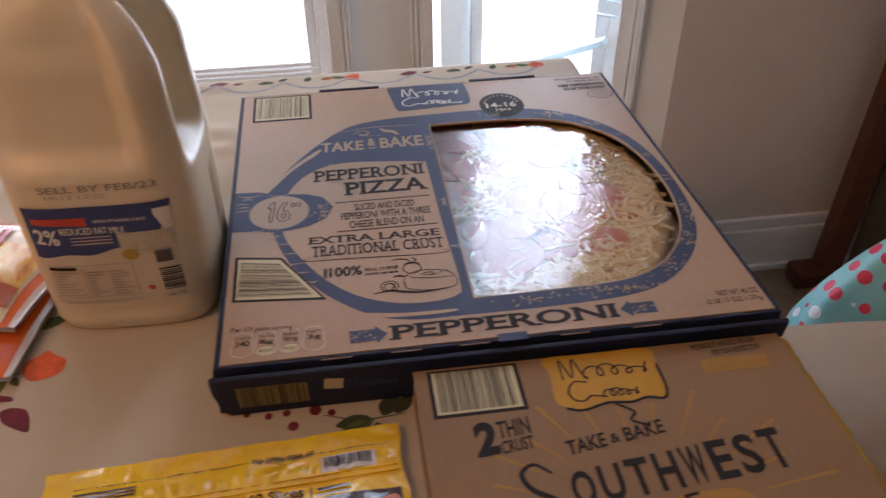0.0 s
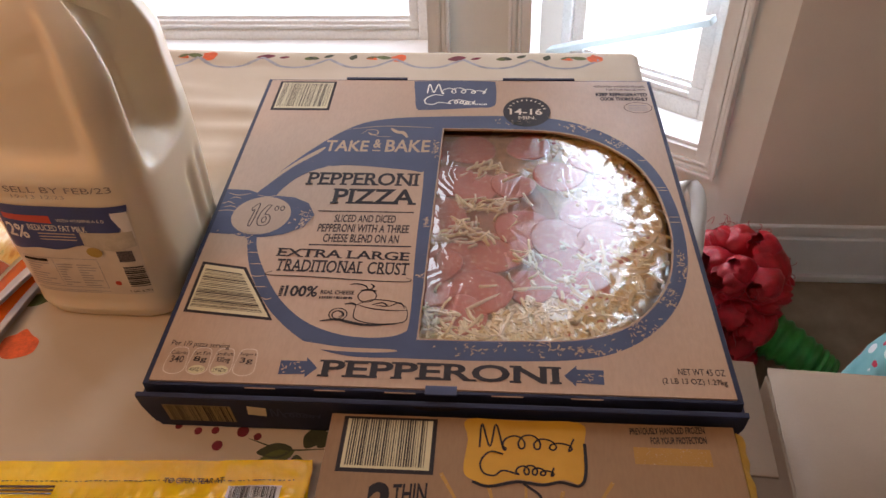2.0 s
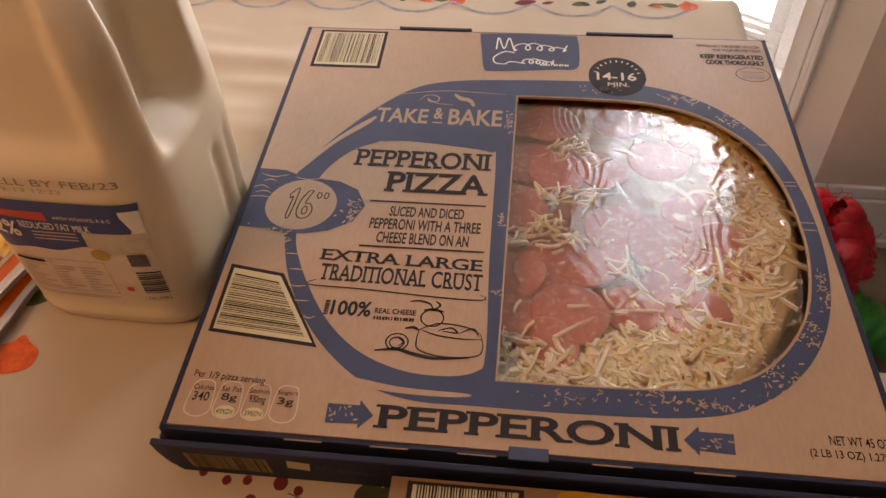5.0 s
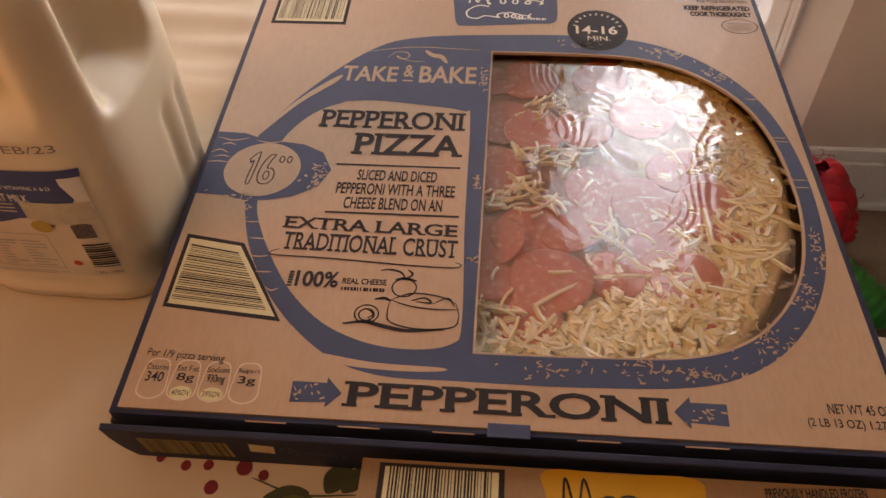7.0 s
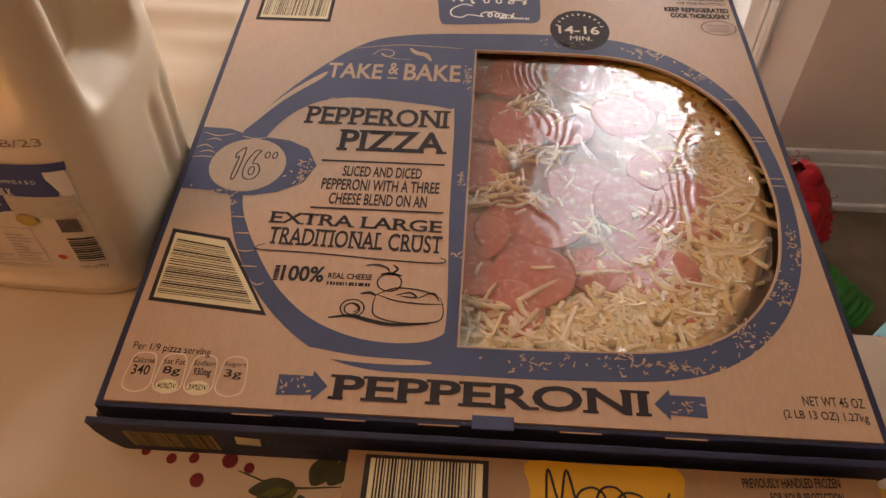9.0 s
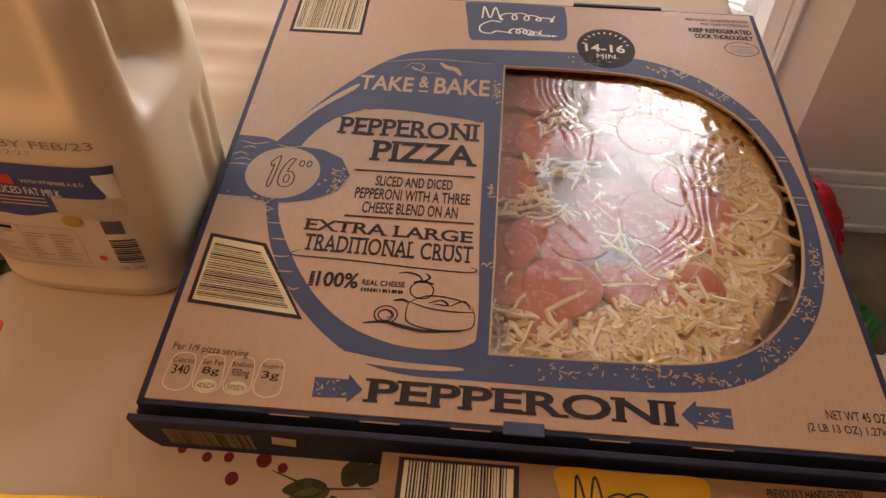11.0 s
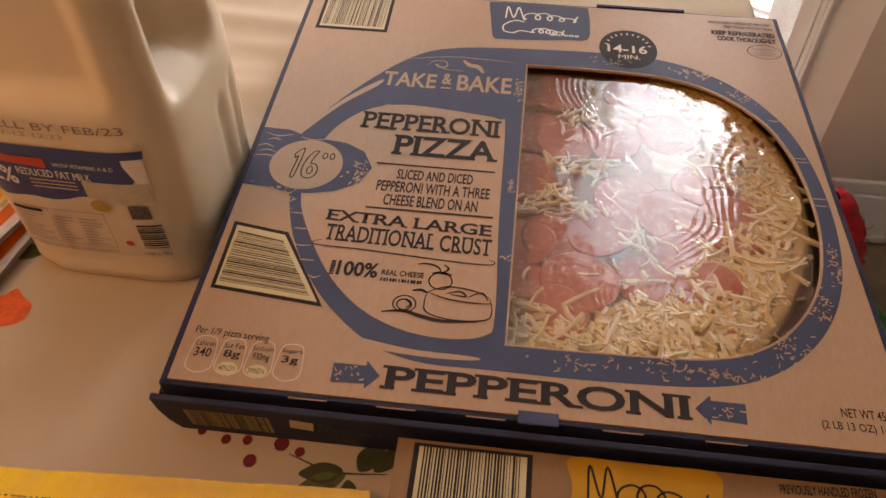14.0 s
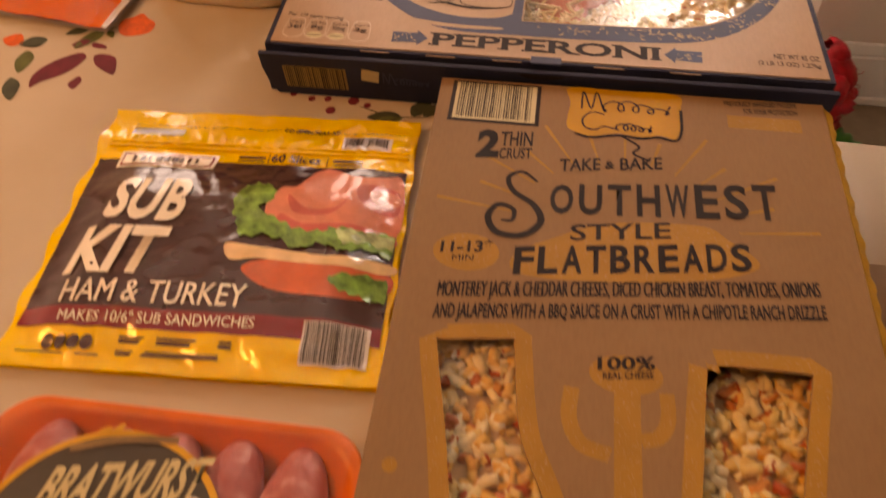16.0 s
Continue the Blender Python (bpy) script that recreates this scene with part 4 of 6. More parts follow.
def tight(cx, cy, s):
    return lambda rnd: (rnd.gauss(cx, s), rnd.gauss(cy, s * 0.7))
for k, (cx, cy) in enumerate(((0.241, 0.283), (0.253, 0.228), (0.236, 0.184), (0.207, 0.180), (0.284, 0.153), (0.204, 0.092), (0.359, 0.224), (0.218, 0.232), (0.22, 0.200))):
    tagged(part("cheese_heap", shreds(17, 30 + k, tight(cx, cy, 0.009), PZ + 0.0085, (0.005, 0.022), (0.0009, 0.0016)), CHEESE, pizza, "small heap of cheese", True), kind="stuff")
rnd = random.Random(3)
bm = bmesh.new()
for _ in range(26):
    a, r = radians(rnd.uniform(-90, 70)), PR * rnd.uniform(0.8, 0.93)
    c = Vector((PC[0] + r * math.cos(a), PC[1] + r * math.sin(a), PZ + 0.009))
    bmesh.ops.create_icosphere(bm, subdivisions=1, radius=rnd.uniform(0.002, 0.004), matrix=Matrix.Translation(c) @ Matrix.Diagonal((1.2, 0.9, 0.6, 1)))
tagged(part("diced_pepperoni", bm, PEPPERONI, pizza), kind="stuff")

# clear film: sags between the lid's cut edge, wrinkled
DIMPLES = [(0.262, 0.318, 13, 0.3), (0.300, 0.303, 15, 1.7), (0.281, 0.272, 14, 4.0), (0.338, 0.285, 13, 2.2), (0.312, 0.243, 14, 0.9), (0.352, 0.246, 8, 5.1), (0.255, 0.290, 9, 3.3),
           (0.318, 0.168, 12, 1.1), (0.358, 0.178, 10, 2.9), (0.226, 0.122, 8, 0.2), (0.350, 0.140, 13, 4.4), (0.232, 0.210, 8, 3.0)]


def film_lift(x, y):
    """The film sags softly and puckers into fans of fine creases where it touches the slices."""
    p = Vector((x * 26, y * 26, 0.0))
    w = 0.00034 * noise.noise(p * 0.7) + 0.00011 * noise.noise(p * 2.2) + 0.00004 * noise.noise(p * 6.5)
    u, v = min(1, abs(x - 0.292) / 0.115), min(1, abs(y - 0.192) / 0.155)
    out = w + 0.0008 * (1 - u * u) * (1 - v * v)
    q = Vector((x * 15, y * 11, 3.0))
    phase = 46 * noise.noise(q) + 14 * noise.noise(q * 2.3) + 260 * x
    mask = 0.40 + math.exp(-((x - 0.285) / 0.055) ** 2 - ((y - 0.285) / 0.055) ** 2) + 0.35 * math.exp(-((x - 0.335) / 0.035) ** 2 - ((y - 0.165) / 0.035) ** 2)
    out += 0.000075 * mask * math.sin(phase)
    for cx, cy, n, ph in DIMPLES:
        d = math.hypot(x - cx, y - cy)
        if d < 0.03:
            out += 0.00003 * math.exp(-(d / 0.012) ** 2) * min(1, d / 0.004) * math.sin(n * math.atan2(y - cy, x - cx) + ph + 60 * d) - 0.00022 * math.exp(-(d / 0.006) ** 2)
    return out


def pizza_film(x, y):
    """Over the rim of the pizza the film dips towards the tray."""
    return film_lift(x, y) - 0.0034 * ease(0.158, 0.200, math.hypot(x - PC[0], y - PC[1]) + 0.020 * noise.noise(Vector((x * 38, y * 38, 7.0))) + 0.007 * noise.noise(Vector((x * 120, y * 120, 2.0))))


def clear_film(name, ior):
    """A thin crinkled film: clear, with a sheen that grows towards grazing angles."""
    fm = Mat(name, (1, 1, 1), 0.1)
    trn = fm.t.nodes.new("ShaderNodeBsdfTransparent")
    gls = fm.node("ShaderNodeBsdfGlossy", Roughness=0.03)
    fr = fm.node("ShaderNodeFresnel", IOR=ior)
    haze = fm.node("ShaderNodeBsdfGlossy", Roughness=0.34)
    both = fm.node("ShaderNodeMixShader", Fac=0.05)
    mxs = fm.t.nodes.new("ShaderNodeMixShader")
    wr = fm.noise(120, 3, (1, 0.35, 1))
    fine = fm.node("ShaderNodeTexWave", Scale=36.0, Distortion=22.0, Detail=2.5)
    fine.inputs["Detail Scale"].default_value = 1.6
    fm.t.links.new(fm.coords((1, 0.6, 1)), fine.inputs["Vector"])
    hb = fm.node("ShaderNodeMath")
    hb.operation = "MULTIPLY_ADD"
    hb.inputs[1].default_value = 0.07
    fm.t.links.new(fine.outputs["Fac"], hb.inputs[0]), fm.t.links.new(wr, hb.inputs[2])
    bp = fm.node("ShaderNodeBump", Strength=0.03, Distance=0.002)
    fm.t.links.new(hb.outputs[0], bp.inputs["Height"])
    fm.t.links.new(bp.outputs[0], gls.inputs["Normal"])
    fm.t.links.new(fr.outputs[0], mxs.inputs[0])
    fm.t.links.new(gls.outputs[0], both.inputs[1]), fm.t.links.new(haze.outputs[0], both.inputs[2])
    fm.t.links.new(trn.outputs[0], mxs.inputs[1]), fm.t.links.new(both.outputs[0], mxs.inputs[2])
    fm.t.links.new(mxs.outputs[0], fm.t.nodes["Material Output"].inputs["Surface"])
    return fm.m


FILM = clear_film("clear_film", 2.9)
FILM_SOFT = clear_film("stretch_film", 1.5)
def film_sheet(x0, x1, y0, y1, z, n, lift):
    bm = bmesh.new()
    v = [[bm.verts.new((x0 + (x1 - x0) * i / n, y0 + (y1 - y0) * j / n, z + lift(x0 + (x1 - x0) * i / n, y0 + (y1 - y0) * j / n))) for j in range(n + 1)] for i in range(n + 1)]
    for i in range(n):
        for j in range(n):
            bm.faces.new((v[i][j], v[i + 1][j], v[i + 1][j + 1], v[i][j + 1]))
    return bm
film = part("film_window", film_sheet(0.188, 0.406, 0.042, 0.342, ZT - 0.0050, 300, pizza_film), FILM, pizza_box, "clear plastic film", True)
film.visible_shadow = False

bm = bmesh.new()
tube(bm, [(x, y, ZT - 0.0047 + pizza_film(x, y)) for x, y in ((0.329, 0.134), (0.322, 0.123), (0.314, 0.112), (0.303, 0.096), (0.292, 0.084), (0.281, 0.073), (0.268, 0.064), (0.252, 0.059), (0.236, 0.057), (0.218, 0.059), (0.20, 0.064))], 0.00022, 5)
part("film_crease", bm, Mat("white_crease", (0.8, 0.76, 0.7), 0.3).m, pizza_box)


# ---------------------------------------------------------------- flatbread box
flat_box = thing("flatbread_box", "kraft flatbread box with mustard print and two film windows", "flatbread box")
FZ = 0.786
FX0, FX1, FY0, FY1 = 0.139, 0.4135, -0.405, -0.0125
def flat_lift(x, y):
    """The lid lies flat."""
    return 0.0
FW1 = spline([(0.1675, -0.2435), (0.171, -0.2405), (0.207, -0.2355), (0.2105, -0.239), (0.214, -0.270), (0.219, -0.297), (0.230, -0.322), (0.238, -0.345), (0.236, -0.368), (0.200, -0.370), (0.190, -0.350), (0.179, -0.295)], 4)
FW2 = spline([(0.3165, -0.243), (0.320, -0.239), (0.368, -0.2380), (0.3720, -0.242), (0.367, -0.265), (0.362, -0.290), (0.352, -0.340), (0.346, -0.368), (0.312, -0.370), (0.305, -0.358), (0.310, -0.305)], 4)


def grown(loop, d):
    """The same outline pushed outwards by d."""
    n, out = len(loop), []
    turn = sum(loop[i][0] * loop[(i + 1) % n][1] - loop[(i + 1) % n][0] * loop[i][1] for i in range(n))
    k = 1 if turn > 0 else -1
    for i in range(n):
        t = Vector((loop[(i + 1) % n][0] - loop[i - 1][0], loop[(i + 1) % n][1] - loop[i - 1][1])).normalized()
        out.append((loop[i][0] + k * d * t.y, loop[i][1] - k * d * t.x))
    return out


part("lid", sheet([rect(FX0, FX1, FY0, FY1), FW1, FW2], FZ, 0.002, flat_lift), KRAFT_B, flat_box, "kraft lid with two cut windows")
part("tray_bottom", slab(FX0 + 0.001, FX1 - 0.001, FY0 + 0.001, FY1 - 0.001, TZ + 0.001, TZ + 0.003), KRAFT_B, flat_box)
part("left_wall", slab(FX0, FX0 + 0.002, FY0, FY1, TZ + 0.001, FZ - 0.012), KRAFT_B, flat_box)
part("back_wall", slab(FX0 + 0.002, FX1, FY1 - 0.002, FY1, TZ + 0.001, FZ - 0.0025), KRAFT_B, flat_box)
part("front_wall", slab(FX0 + 0.002, FX1, FY0, FY0 + 0.002, TZ + 0.001, FZ - 0.014), KRAFT_B, flat_box)
part("right_wall", slab(FX1 - 0.002, FX1, FY0 + 0.003, FY1 - 0.003, TZ + 0.001, FZ - 0.014), KRAFT_B, flat_box)
# torn, wavy mustard edge of the side flap
bm = bmesh.new()
n = 90
low = []
for i in range(n + 1):
    y = FY1 - 0.004 - (0.32) * i / n
    w = 0.0062 + 0.0007 * math.sin(i * 1.35) + 0.0005 * math.sin(i * 0.6)
    zz = FZ + flat_lift(FX1, y)
    low.append([bm.verts.new(c) for c in ((FX1 + 0.0006, y, zz), (FX1 + w, y, zz - 0.004), (FX1 + w - 0.001, y, zz - 0.0065), (FX1 + 0.0006, y, zz - 0.0035))])
for a, b in zip(low, low[1:]):
    for k in range(4):
        bm.faces.new((a[k], a[(k + 1) % 4], b[(k + 1) % 4], b[k]))
part("side_flap", bm, mottled("mustard_board", (0.52, 0.28, 0.03), 0.55, 60, 0.15, 500), flat_box, "mustard side flap with a wavy torn edge")


def fp(name, loops, z, material, label=""):
    return part(name, sheet(loops, FZ + 0.3 * z, 0, flat_lift), material, flat_box, label)


def ft(words, bl, br, rise, bold=0.02, material=None, z=0.0012):
    return letters("lettering", words, bl, br, (0, rise), FZ + 0.3 * z, material or BLACK, flat_box, bold, flat_lift)


# sun rays and soft halos behind the words
for k in range(13):
    a = radians(8 + k * 13.5)
    c, s = math.cos(a), math.sin(a)
    r0, r1, w = 0.072, 0.122 - 0.02 * (k % 2), 0.0013
    pts = [(0.272 + r0 * c - w * 0.4 * s, -0.150 + r0 * s * 0.85 + w * 0.4 * c), (0.272 + r1 * c - w * s, -0.150 + r1 * s * 0.85 + w * c), (0.272 + r1 * c + w * s, -0.150 + r1 * s * 0.85 - w * c), (0.272 + r0 * c + w * 0.4 * s, -0.150 + r0 * s * 0.85 - w * 0.4 * c)]
    pts = [(x, min(y, -0.03)) for x, y in pts]
    if max(p[1] for p in pts) < -0.045:
        fp("ray_print", [pts], 0.0003, MUSTARD_SOFT)
fp("halo_print", [spline([(0.225, -0.161), (0.262, -0.143), (0.318, -0.138), (0.335, -0.147), (0.352, -0.168), (0.30, -0.185), (0.215, -0.190), (0.205, -0.175)], 6)], 0.0006, MUSTARD_SOFT)
fp("halo_print", [oval(0.176, -0.176, 0.0205, 0.0145)], 0.0006, MUSTARD_SOFT)
fp("stripe_print", [rect(0.345, 0.395, -0.044, -0.031)], 0.0006, MUSTARD_SOFT)
fp("window_border", [grown(FW1, 0.0100), FW1], 0.0006, MUSTARD_SOFT)
fp("window_border", [grown(FW2, 0.0100), FW2], 0.0006, MUSTARD_SOFT)
# cactus between the windows
for pts, w in (([(0.273, -0.262), (0.273, -0.300), (0.273, -0.392)], 0.0140), ([(0.2435, -0.262), (0.2425, -0.280), (0.249, -0.294), (0.264, -0.299)], 0.0085), ([(0.294, -0.260), (0.294, -0.276), (0.289, -0.286), (0.280, -0.289)], 0.0080)):
    part("cactus_print", at_height(ribbon(pts, w, 0, False), FZ + 0.00018, flat_lift), MUSTARD_SOFT, flat_box)
fp("spot_print", [oval(0.1535, -0.318, 0.004)], 0.0006, MUSTARD_SOFT)
fp("barcode_frame", [rect(0.1485, 0.2135, -0.0585, -0.0145)], 0.0005, BLACK)
cg = fp("barcode_ground", [rect(0.1515, 0.2105, -0.0555, -0.0165)], 0.0008, CREAM)
code_bars(33, 0.154, 0.208, -0.0535, -0.0165, 32, True, 0.5, FZ + 0.00036, BLACK, cg)
fp("brand_patch", [spline([(0.234, -0.0135), (0.27, -0.0135), (0.311, -0.0135), (0.313, -0.03), (0.312, -0.052), (0.309, -0.061), (0.298, -0.058), (0.285, -0.061), (0.268, -0.059), (0.25, -0.064), (0.24, -0.061), (0.233, -0.054), (0.235, -0.03)], 4)], 0.0006, MUSTARD)
for pts, w in ((cursive(0.243, 0.306, -0.036, 0.019, 4), 0.0013), ([(0.259, -0.0405), (0.250, -0.039), (0.244, -0.047), (0.246, -0.055), (0.253, -0.057), (0.259, -0.053)] + cursive(0.260, 0.292, -0.0555, 0.012, 4)[5:], 0.0013),
            ([(0.313, -0.03), (0.3125, -0.052), (0.308, -0.062), (0.296, -0.060), (0.284, -0.0625), (0.268, -0.061), (0.25, -0.065), (0.239, -0.062)], 0.0022), ([(0.272, -0.062), (0.283, -0.071), (0.279, -0.078), (0.290, -0.084)], 0.0019)):
    part("brand_scroll", at_height(ribbon(pts, w, 0, False), FZ + 0.00034, flat_lift), BLACK, flat_box)
ft("PREVIOUSLY HANDLED FROZEN", (0.344, -0.0215), (0.394, -0.0185), 0.0055, 0.02)
ft("FOR YOUR PROTECTION", (0.357, -0.0285), (0.394, -0.0265), 0.0055, 0.02)
ft("2", (0.1725, -0.094), (0.188, -0.0925), 0.028, 0.05)
ft("THIN", (0.1885, -0.081), (0.2105, -0.079), 0.0145, 0.02)
ft("CRUST", (0.1885, -0.0935), (0.2105, -0.091), 0.0105, 0.02)
ft("TAKE", (0.230, -0.1005), (0.257, -0.0965), 0.0115, 0.02)
ft("&", (0.260, -0.095), (0.2665, -0.094), 0.0075, 0.02)
ft("BAKE", (0.270, -0.095), (0.298, -0.091), 0.0115, 0.02)
part("drawn_initial", at_height(ribbon([(0.216, -0.112), (0.206, -0.104), (0.197, -0.110), (0.201, -0.122), (0.215, -0.133), (0.220, -0.147), (0.209, -0.159), (0.193, -0.158), (0.1865, -0.146), (0.192, -0.135), (0.202, -0.138), (0.202, -0.147), (0.195, -0.148)], 0.0048, 0), FZ + 0.00036, flat_lift), BLACK, flat_box)
for k, ch in enumerate("OUTHWEST"):
    x = 0.224 + 0.148 * k / 8
    y = -0.139 + 0.011 * k / 8
    ft(ch, (x + 0.001, y), (x + 0.0160, y + 0.001), 0.026 + 0.006 * k / 8, 0.025)
ft("STYLE", (0.239, -0.160), (0.301, -0.151), 0.0135, 0.015)
for k, ch in enumerate("FLATBREADS"):
    x, u = 0.205 + 0.145 * k / 10, k / 10
    y = -0.1905 + 0.0195 * u
    ft(ch, (x + 0.0006, y), (x + 0.0128, y + 0.0018), 0.022, 0.03)
ft("11-13*", (0.160, -0.1785), (0.192, -0.1745), 0.0095, 0.03)
ft("MIN", (0.168, -0.184), (0.181, -0.1825), 0.0045, 0.004)
ft("MONTEREY JACK & CHEDDAR CHEESES, DICED CHICKEN BREAST, TOMATOES, ONIONS", (0.1625, -0.2150), (0.3850, -0.1890), 0.0145, 0.03)
ft("AND JALAPENOS WITH A BBQ SAUCE ON A CRUST WITH A CHIPOTLE RANCH DRIZZLE", (0.162, -0.2300), (0.3865, -0.2045), 0.0135, 0.03)
fp("halo_print", [oval(0.2725, -0.2510, 0.020, 0.012)], 0.0005, MUSTARD_SOFT)
ft("100%", (0.257, -0.2500), (0.2885, -0.2460), 0.0085, 0.03)
ft("REAL CHEESE", (0.260, -0.2555), (0.2875, -0.2515), 0.0045, 0.02)

breads = thing("flatbread", "frozen topped flatbread with diced chicken, tomato and cheese", "flatbread", "flatbreads in the box")
TOP = Mat("flatbread_topping", (0.6, 0.4, 0.2), 0.5)
geo = TOP.t.nodes.new("ShaderNodeNewGeometry")
TOP.base(TOP.ramp(geo.outputs["Random Per Island"], [(0.0, (0.50, 0.09, 0.03)), (0.16, (0.70, 0.22, 0.05)), (0.22, (0.85, 0.50, 0.12)), (0.55, (0.90, 0.68, 0.26)), (1.0, (0.93, 0.84, 0.56))]))
TOP.bump(TOP.noise(400, 3), 0.4, 0.001)
DOUGH = mottled("baked_dough", (0.68, 0.46, 0.24), 0.6, 50, 0.2, 300, 0.4, 0.002)
def fill_bread(owner, x0, x1, seed):
    part("base", slab(x0, x1, -0.392, -0.225, TZ + 0.004, TZ + 0.018, None, 0.005), DOUGH, owner)
    tagged(part("topping", shreds(520, seed, lambda r: (r.uniform(x0 + 0.006, x1 - 0.006), r.uniform(-0.388, -0.23)), TZ + 0.018, (0.004, 0.012), (0.0018, 0.0040)), TOP.m, owner, "mixed diced topping", True), kind="stuff")
fill_bread(breads, 0.155, 0.245, 61)
bread2 = tagged(thing("flatbread", "frozen topped flatbread with diced chicken, tomato and cheese", "flatbread"), group="flatbreads in the box")
fill_bread(bread2, 0.300, 0.390, 62)
for x0, x1 in ((0.160, 0.242), (0.306, 0.380)):
    f2 = part("film_window", film_sheet(x0, x1, -0.374, -0.232, FZ - 0.0035, 30, lambda x, y: flat_lift(x, y) + 0.5 * film_lift(x, y)), FILM_SOFT, flat_box, "clear plastic film", True)
    f2.visible_shadow = False

# ---------------------------------------------------------------- sandwich kit pouch
pouch = thing("sandwich_kit_pouch", "glossy yellow zip pouch of ham and turkey slices", "food pouch")
PO = pose(0.0130, -0.1555, 0, 0, 0, 2.9)         # pouch centre and turn; local x across, y up the print
PWX, PHY = 0.117, 0.104


def gloss(name, colour, rough=0.16, wave=0.5, vary=0.07, scale=25):
    m = Mat(name, colour, rough, Coat_Weight=0.9, Coat_Roughness=0.06)
    m.base(m.ramp(m.noise(scale, 5), [(0.32, shade(colour, 1 - vary)), (0.68, shade(colour, 1 + vary))]))
    m.bump(m.noise(38, 4, (1, 0.6, 1)), wave, 0.003)
    return m.m


YELLOW = gloss("yellow_film", (0.93, 0.60, 0.006), 0.16, 0.85)
MAROON = gloss("dark_brown_film", (0.055, 0.018, 0.018))
RED = gloss("dark_red_film", (0.25, 0.02, 0.025))
CREAMF = gloss("cream_print_film", (0.84, 0.78, 0.64), 0.25)


def bulge(t):
    return math.exp(-t * t)


def pouch_lift(x, y):
    """Full in the middle, flat at the seals."""
    u, v = min(1, max(0, (1 - abs(x) / PWX) / 0.35)), min(1, max(0, (1 - abs(y + 0.020) / 0.098) / 0.6))
    s = (u * u * (3 - 2 * u)) * (v * v * (3 - 2 * v))
    p = Vector((x * 30, y * 30, 5.0))
    ridge = (1 - abs(noise.noise(p * 1.15 + Vector((4, 1, 0))))) ** 7 + 0.6 * (1 - abs(noise.noise(p * 2.1))) ** 8
    return 0.010 * s + 0.0006 * ridge + 0.0013 * noise.noise(p) + 0.0005 * noise.noise(p * 2.3) + 0.0004 * noise.noise(p * 5) + 0.0026 * bulge((y - 0.086) / 0.007) * abs(math.sin(x * 260 + 3 * noise.noise(p))) + 0.0014 * bulge((y + 0.096) / 0.010) * math.sin(x * 150 + 5 * noise.noise(p))


def on_pouch(name, loops, z, material, label=""):
    """A piece of the pouch's skin, cut fine enough to follow its swell."""
    bm = sheet(loops, 0)
    bmesh.ops.subdivide_edges(bm, edges=[e for e in bm.edges if e.calc_length() > 0.008], cuts=3, use_grid_fill=True)
    bmesh.ops.triangulate(bm, faces=bm.faces[:])
    bmesh.ops.subdivide_edges(bm, edges=[e for e in bm.edges if e.calc_length() > 0.008], cuts=2)
    return part(name, at_height(bm, PZB + 1.2 * z, pouch_lift, PO), material, pouch, label, True)


PZB = TZ + 0.0060
bm = film_sheet(-PWX - 0.005, PWX, -PHY - 0.007, PHY + 0.014, PZB, 110, pouch_lift)
for v in bm.verts:
    v.co.x += 0.0015 * math.sin(v.co.y * 130) * (abs(v.co.x) / PWX) ** 8
    v.co = PO @ v.co
part("front_film", bm, YELLOW, pouch, "glossy yellow film", True)
bm = film_sheet(-PWX - 0.005, PWX, -PHY - 0.007, PHY + 0.014, TZ + 0.0018, 8, lambda x, y: 0)
for v in bm.verts:
    v.co = PO @ v.co
part("back_film", bm, YELLOW, pouch)
for k in (-1, 1):
    part("zip_ridge", at_height(slab(-PWX + 0.004, PWX - 0.004, 0.080 + 0.0022 * k - 0.0007, 0.080 + 0.0022 * k + 0.0007, 0.0, 0.0016), PZB + 0.001, pouch_lift, PO), YELLOW, pouch)


def grid_patch(name, x0, x1, y0, y1, z, material, n=40, label="", warp=None):
    bm = film_sheet(x0, x1, y0, y1, 0, n, lambda x, y: 0)
    for v in bm.verts:
        if warp:
            v.co.x, v.co.y = warp(v.co.x, v.co.y)
        v.co = PO @ Vector((v.co.x, v.co.y, PZB + 1.2 * z + pouch_lift(v.co.x, v.co.y)))
    return part(name, bm, material, pouch, label, True)


def pt(words, bl, br, rise, bold=0.02, material=None, z=0.0016, lean=0.0):
    ob = letters("lettering", words, bl, br, (lean, rise), PZB + 1.2 * z, material or CREAMF, pouch, bold, pouch_lift, PO)
    return ob


grid_patch("dark_panel", -0.116, 0.113, -0.073, 0.064, 0.0005, MAROON, 64, "dark brown print panel")
grid_patch("red_band", -0.116, 0.113, -0.0845, -0.0712, 0.0007, RED, 64, "dark red print band")
grid_patch("logo_plate", -0.100, -0.0265, 0.0535, 0.071, 0.0009, CREAMF, 40)
grid_patch("logo_inner", -0.0975, -0.029, 0.0555, 0.069, 0.0012, RED, 40)
grid_patch("logo_field", -0.096, -0.0305, 0.057, 0.0675, 0.0015, CREAMF, 40)
part("brand_scroll", at_height(bars(71, -0.089, -0.036, 0.059, 0.0655, 9, True, 0.6), PZB + 0.0024, pouch_lift, PO), MAROON, pouch)
pt("SUB", (-0.0885, -0.002), (-0.0345, -0.0015), 0.041, 0.035, lean=0.004)
pt("KIT", (-0.0985, -0.048), (-0.0395, -0.047), 0.040, 0.035, lean=0.004)
pt("HAM & TURKEY", (-0.092, -0.0695), (0.026, -0.067), 0.0165, 0.02)
pt("MAKES 10/6\" SUB SANDWICHES", (-0.088, -0.082), (0.036, -0.0805), 0.007, 0.02)
